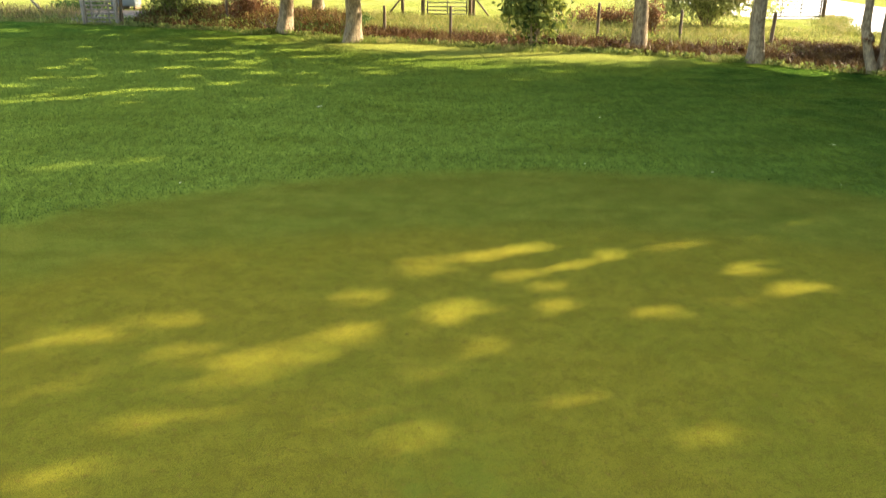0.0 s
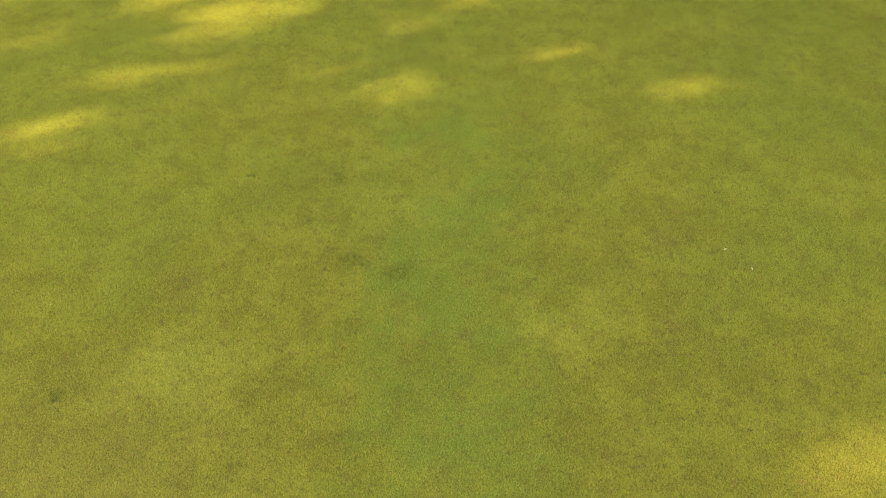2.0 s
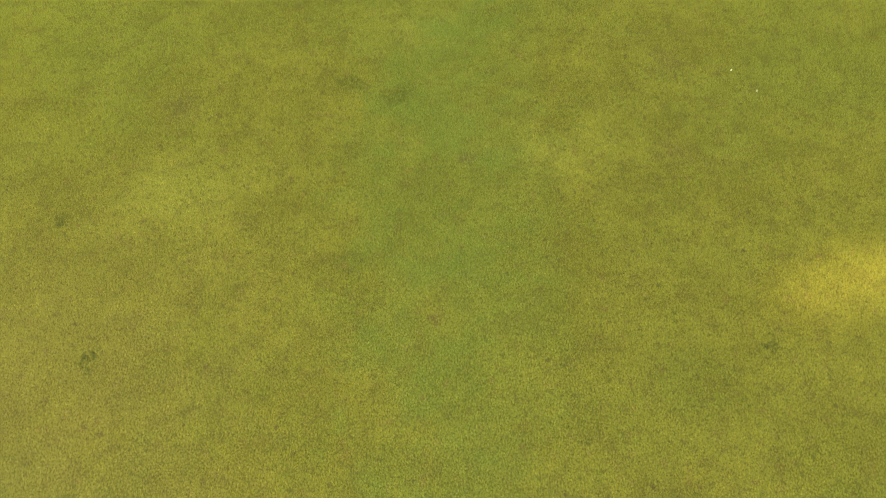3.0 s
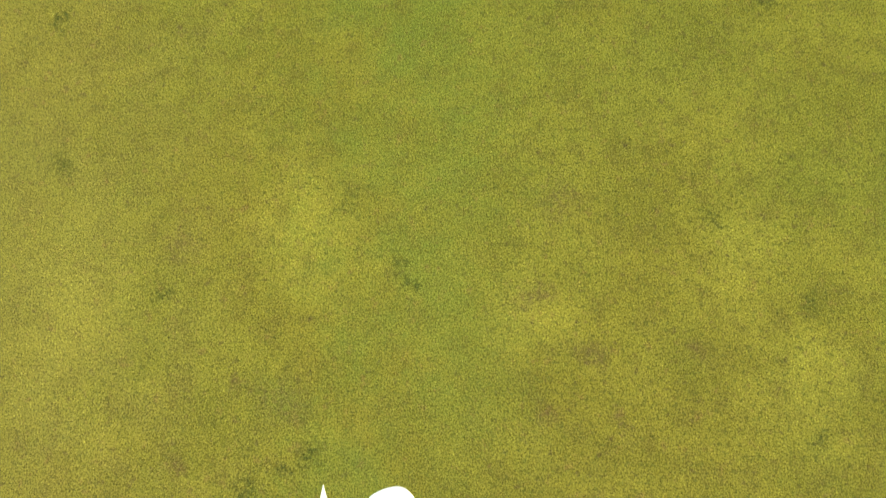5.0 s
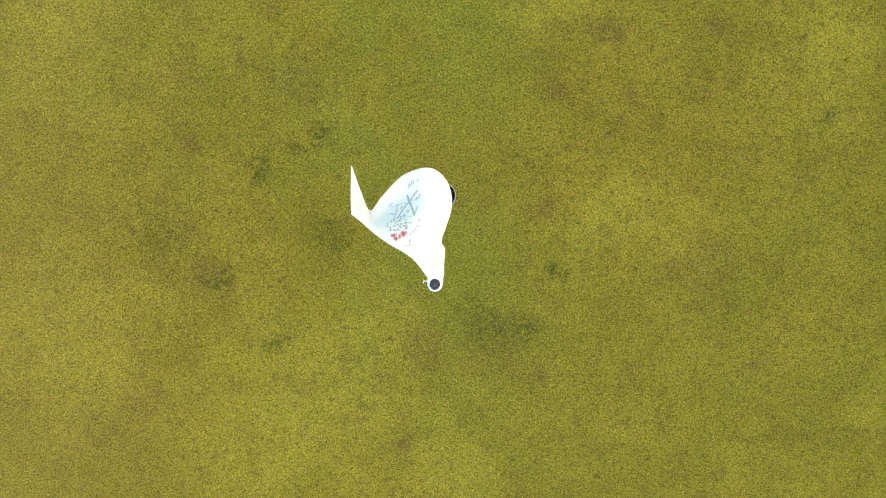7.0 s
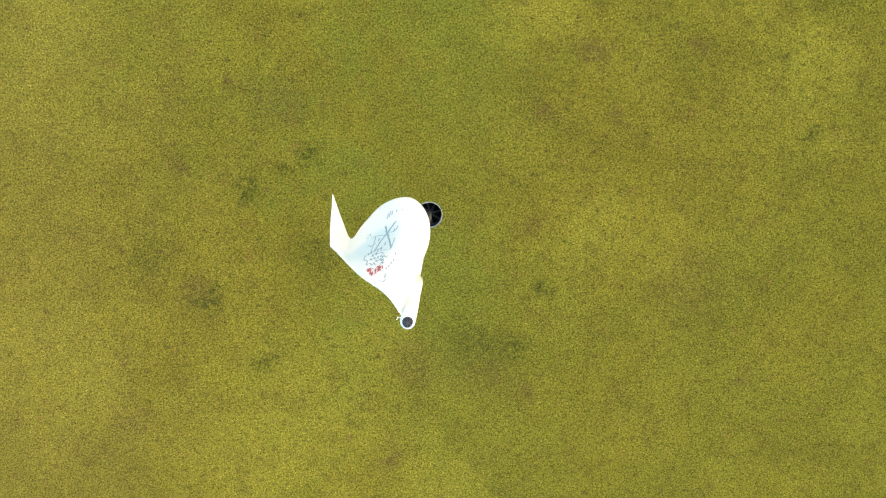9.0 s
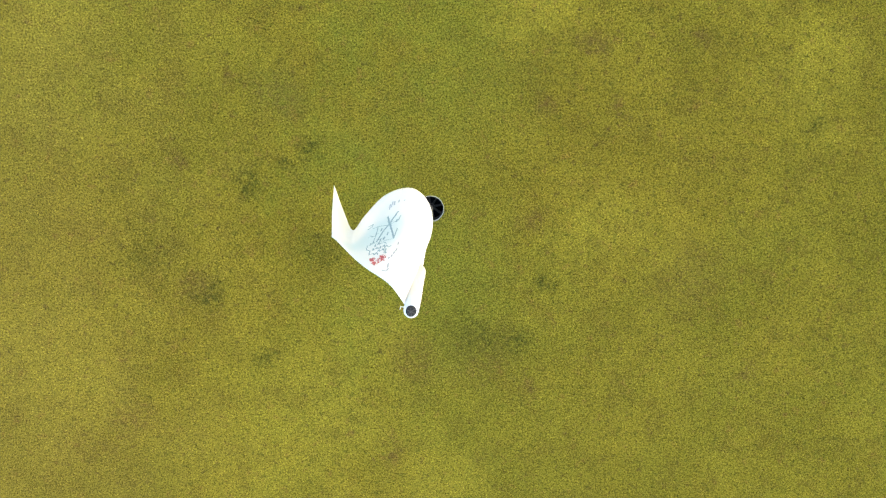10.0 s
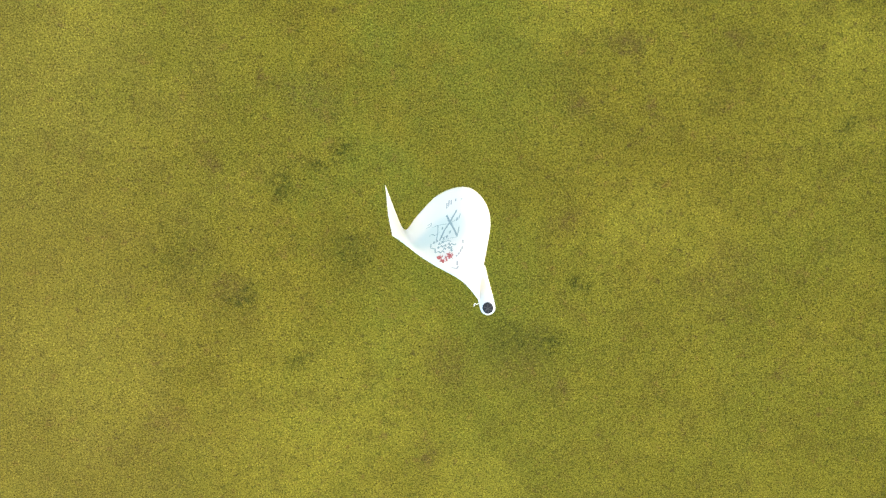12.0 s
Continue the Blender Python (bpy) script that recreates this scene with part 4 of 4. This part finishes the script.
FLAG_TOP = [(-0.012, 0.004, 1.97), (-0.045, 0.036, 1.925), (-0.100, 0.056, 1.83), (-0.154, 0.070, 1.70), (-0.202, 0.085, 1.58)]
FLAG_LOW = [(-0.008, 0.006, 1.59), (0.030, 0.084, 1.50), (0.024, 0.146, 1.43), (-0.021, 0.183, 1.37), (-0.091, 0.165, 1.33), (-0.150, 0.108, 1.30), (-0.186, 0.066, 1.27), (-0.213, 0.108, 1.24), (-0.242, 0.180, 1.22)]


def cloth(u, v):
    """The flag's surface: u from the pole to the free edge, v from the upper to the lower edge."""
    a, b = glide(FLAG_TOP, u), glide(FLAG_LOW, u)
    p = a.lerp(b, v)
    belly = math.sin(math.pi * v) * math.sin(math.pi * min(1, u * 1.2)) * 0.035
    ripple = 0.004 * math.sin(9 * u + 5 * v) * u
    return p + Vector((-0.35, 0.75, -0.55)) * belly * -0.4 + Vector((0.3, 0.7, 0)) * ripple


def flag():
    t = thing("golf_flag", 0, 0, 0, "white cloth golf flag with faded print on a flagstick", "flag")
    nu, nv = 64, 32
    verts = [cloth(u / nu, v / nv) for u in range(nu + 1) for v in range(nv + 1)]
    faces = [(u * (nv + 1) + v, (u + 1) * (nv + 1) + v, (u + 1) * (nv + 1) + v + 1, u * (nv + 1) + v + 1) for u in range(nu) for v in range(nv)]
    ob = mesh_object("cloth", verts, faces, M_CLOTH, t, smooth=True)
    thick = ob.modifiers.new("thickness", "SOLIDIFY")
    thick.thickness, thick.offset = 0.0012, 0.0
    part("sleeve", tube(bmesh.new(), [(-0.003, 0.002, 1.585), (-0.002, 0.001, 1.7), (0, 0, 1.9), (0, 0, 2.0)], [0.0205, 0.0180, 0.0155, 0.0142], 28), M_CLOTH, t, "white sleeve round the pole")
    part("tie", tube(bmesh.new(), [(-0.012, -0.004, 1.93), (-0.018, -0.007, 1.935), (-0.022, -0.004, 1.94), (-0.024, -0.009, 1.943)], [0.0009] * 4, 6), M_CLOTH, t)
    return t


FLAG = flag()


def printed(name, strokes, width, material, label):
    """Strokes on the flag's face, given as lines through (u, v)."""
    bm = bmesh.new()
    for line in strokes:
        last = None
        for (u0, v0), (u1, v1) in zip(line, line[1:]):
            for k in range(7):
                u, v = u0 + (u1 - u0) * k / 6, v0 + (v1 - v0) * k / 6
                p, du, dv = cloth(u, v), cloth(u + 0.01, v) - cloth(u, v), cloth(u, v + 0.01) - cloth(u, v)
                out = du.cross(dv).normalized()
                way = (cloth(u + (u1 - u0) * 0.02, v + (v1 - v0) * 0.02) - p).normalized()
                side = out.cross(way) * width / 2
                # a thin film on both faces of the cloth
                pair = [bm.verts.new(p + side + out * o) for o in (0.0013, -0.0013)] + [bm.verts.new(p - side + out * o) for o in (0.0013, -0.0013)]
                if last and k:
                    bm.faces.new((last[0], pair[0], pair[2], last[2]))
                    bm.faces.new((last[1], last[3], pair[3], pair[1]))
                last = pair
    part(name, bm, material, [o for o in FLAG.children if o.name.startswith("cloth")][0], label)


for line in (((0.415, 0.712), (0.445, 0.569), (0.47, 0.469), (0.49, 0.338)), ((0.465, 0.663), (0.445, 0.569), (0.39, 0.413)), ((0.456, 0.60), (0.43, 0.54)), ((0.436, 0.60), (0.452, 0.535))):
    printed("mill_sail", [line], 0.0042, M_TEAL, "faded teal drawn windmill sail")
HOUSE = (
    ((0.51, 0.55), (0.51, 0.425), (0.515, 0.306)), ((0.545, 0.55), (0.505, 0.55), (0.45, 0.55)), ((0.485, 0.319), (0.455, 0.356), (0.39, 0.406)),
    ((0.39, 0.525), (0.39, 0.406)), ((0.435, 0.569), (0.40, 0.612), (0.395, 0.669)), ((0.445, 0.40), (0.485, 0.369)),
)
printed("mill_house", HOUSE, 0.0022, M_TEAL, "thin teal outline of a house")
for u, v in ((0.483, 0.481), (0.437, 0.431), (0.468, 0.35), (0.45, 0.375), (0.41, 0.588)):
    printed("mill_window", [((u, v), (u - 0.002, v + 0.036))], 0.0034, M_TEAL, "small dark teal window mark")
ARCHES = []
for n in range(7):
    u, v = 0.535 - 0.020 * n, 0.305 - 0.006 * n + 0.03 * (n % 2)
    ARCHES.append(((u, v - 0.018), (u - 0.006, v + 0.018), (u - 0.012, v - 0.012)))
for n in range(5):
    u, v = 0.500 - 0.022 * n, 0.225 + 0.024 * (n % 2)
    ARCHES.append(((u, v), (u - 0.006, v + 0.030), (u - 0.012, v + 0.004), (u - 0.016, v + 0.026)))
printed("arch_drawing", ARCHES, 0.0020, M_TEAL, "row of small teal drawn arches")
printed("tree_drawing", [((0.58, 0.638), (0.55, 0.631), (0.555, 0.588), (0.585, 0.594))], 0.0024, M_TEAL, "teal scribbled tree outline")
printed("hedge_drawing", [((0.57, 0.425), (0.55, 0.444), (0.525, 0.413), (0.51, 0.438), (0.495, 0.456))], 0.0024, M_TEAL, "teal scribbled hedge line")
printed("bush_drawing", [((0.55, 0.288), (0.55, 0.219), (0.515, 0.213), (0.51, 0.156), (0.485, 0.194), (0.47, 0.175), (0.46, 0.213), (0.445, 0.194)), ((0.475, 0.331), (0.455, 0.325), (0.44, 0.35), (0.42, 0.338)), ((0.42, 0.281), (0.415, 0.319), (0.395, 0.306), (0.385, 0.331))], 0.0024, M_TEAL, "teal scribbled bushes")
rng_print = np.random.default_rng(12)
EMBLEM = []  # a tangle of short red curls
for n in range(44):
    along, across = rng_print.random(), rng_print.uniform(-1, 1)
    u, v = 0.470 - 0.082 * along, 0.080 + 0.115 * along
    u, v = u + 0.016 * across * (1 - 0.4 * along), v + 0.026 * across * (1 - 0.4 * along)
    turn = rng_print.uniform(0, 2 * math.pi)
    du, dv = 0.009 * math.cos(turn), 0.020 * math.sin(turn)
    EMBLEM.append(((u - du, v - dv), (u + 0.4 * dv, v + 0.3 * du), (u + du, v + dv)))
printed("emblem", EMBLEM, 0.0021, M_RED, "faded red emblem")
for line in (((0.465, 0.75), (0.465, 0.82)), ((0.457, 0.77), (0.455, 0.85)), ((0.445, 0.788), (0.445, 0.844)), ((0.425, 0.819), (0.425, 0.85)), ((0.40, 0.838), (0.395, 0.85))):
    printed("lettering", [line], 0.0032, M_INK, "faded grey lettering")
for line in (((0.36, 0.194), (0.36, 0.213)), ((0.35, 0.225), (0.35, 0.25)), ((0.345, 0.262), (0.345, 0.294)), ((0.34, 0.30), (0.34, 0.331)), ((0.345, 0.369), (0.35, 0.40)), ((0.335, 0.112), (0.345, 0.156)), ((0.365, 0.062), (0.33, 0.075), (0.325, 0.112))):
    printed("lettering", [line], 0.003, M_INK, "faded grey lettering")


# ---- dead branch under the trees ----
branch = thing("dead_branch", -7.35, 35.0, 0.1, "bare pale broken branch beside a trunk", "branch")
part("limb", tube(bmesh.new(), [(-0.25, 0, 0.32), (0.0, -0.05, 0.16), (0.3, -0.08, 0.03), (0.45, -0.1, -0.12)], [0.012, 0.022, 0.028, 0.03], 8, 0.2, 4), M_BOARD, branch)
for a, b in (((0.0, -0.05, 0.16), (0.05, -0.1, 0.42)), ((0.2, -0.07, 0.08), (-0.2, -0.25, -0.02)), ((0.3, -0.08, 0.03), (0.42, -0.05, 0.34)), ((0.1, -0.06, 0.12), (-0.22, 0.05, 0.1))):
    part("twig", tube(bmesh.new(), [a, Vector(a).lerp(b, 0.5) + Vector((0.02, 0, 0.02)), b], [0.016, 0.012, 0.006], 6, 0.2, 5), M_BOARD, branch)


# ---- fallen leaves ----
def fallen_leaf(x, y, size, turn):
    ob = mesh_object("fallen_leaf", [(-size, 0, 0.004), (0, size * 0.45, 0.007), (size, 0, 0.012), (0, -size * 0.45, 0.006), (0, 0, 0.003)], [(0, 4, 1), (1, 4, 2), (2, 4, 3), (3, 4, 0)], M_FALLEN)
    ob.location, ob.rotation_euler = (x, y, float(height(np.array([x]), np.array([y]))[0])), (0, 0, turn)
    tagged(ob, "small pale yellow leaf fallen on the grass", "leaf", "fallen leaves")


for n, (x, y) in enumerate(((-2.99, 19.31), (-4.26, 13.05), (7.04, 15.92), (-5.9, 12.9), (2.2, 14.4), (4.2, 13.9), (3.1, 18.3), (5.2, 7.9), (6.0, 13.2), (-1.7, 16.6))):
    fallen_leaf(x, y, 0.075 if n in (0, 2) else 0.035, n * 1.3)
fallen_leaf(1.73, 4.21, 0.007, 0.4)
fallen_leaf(1.85, 4.03, 0.007, 1.9)
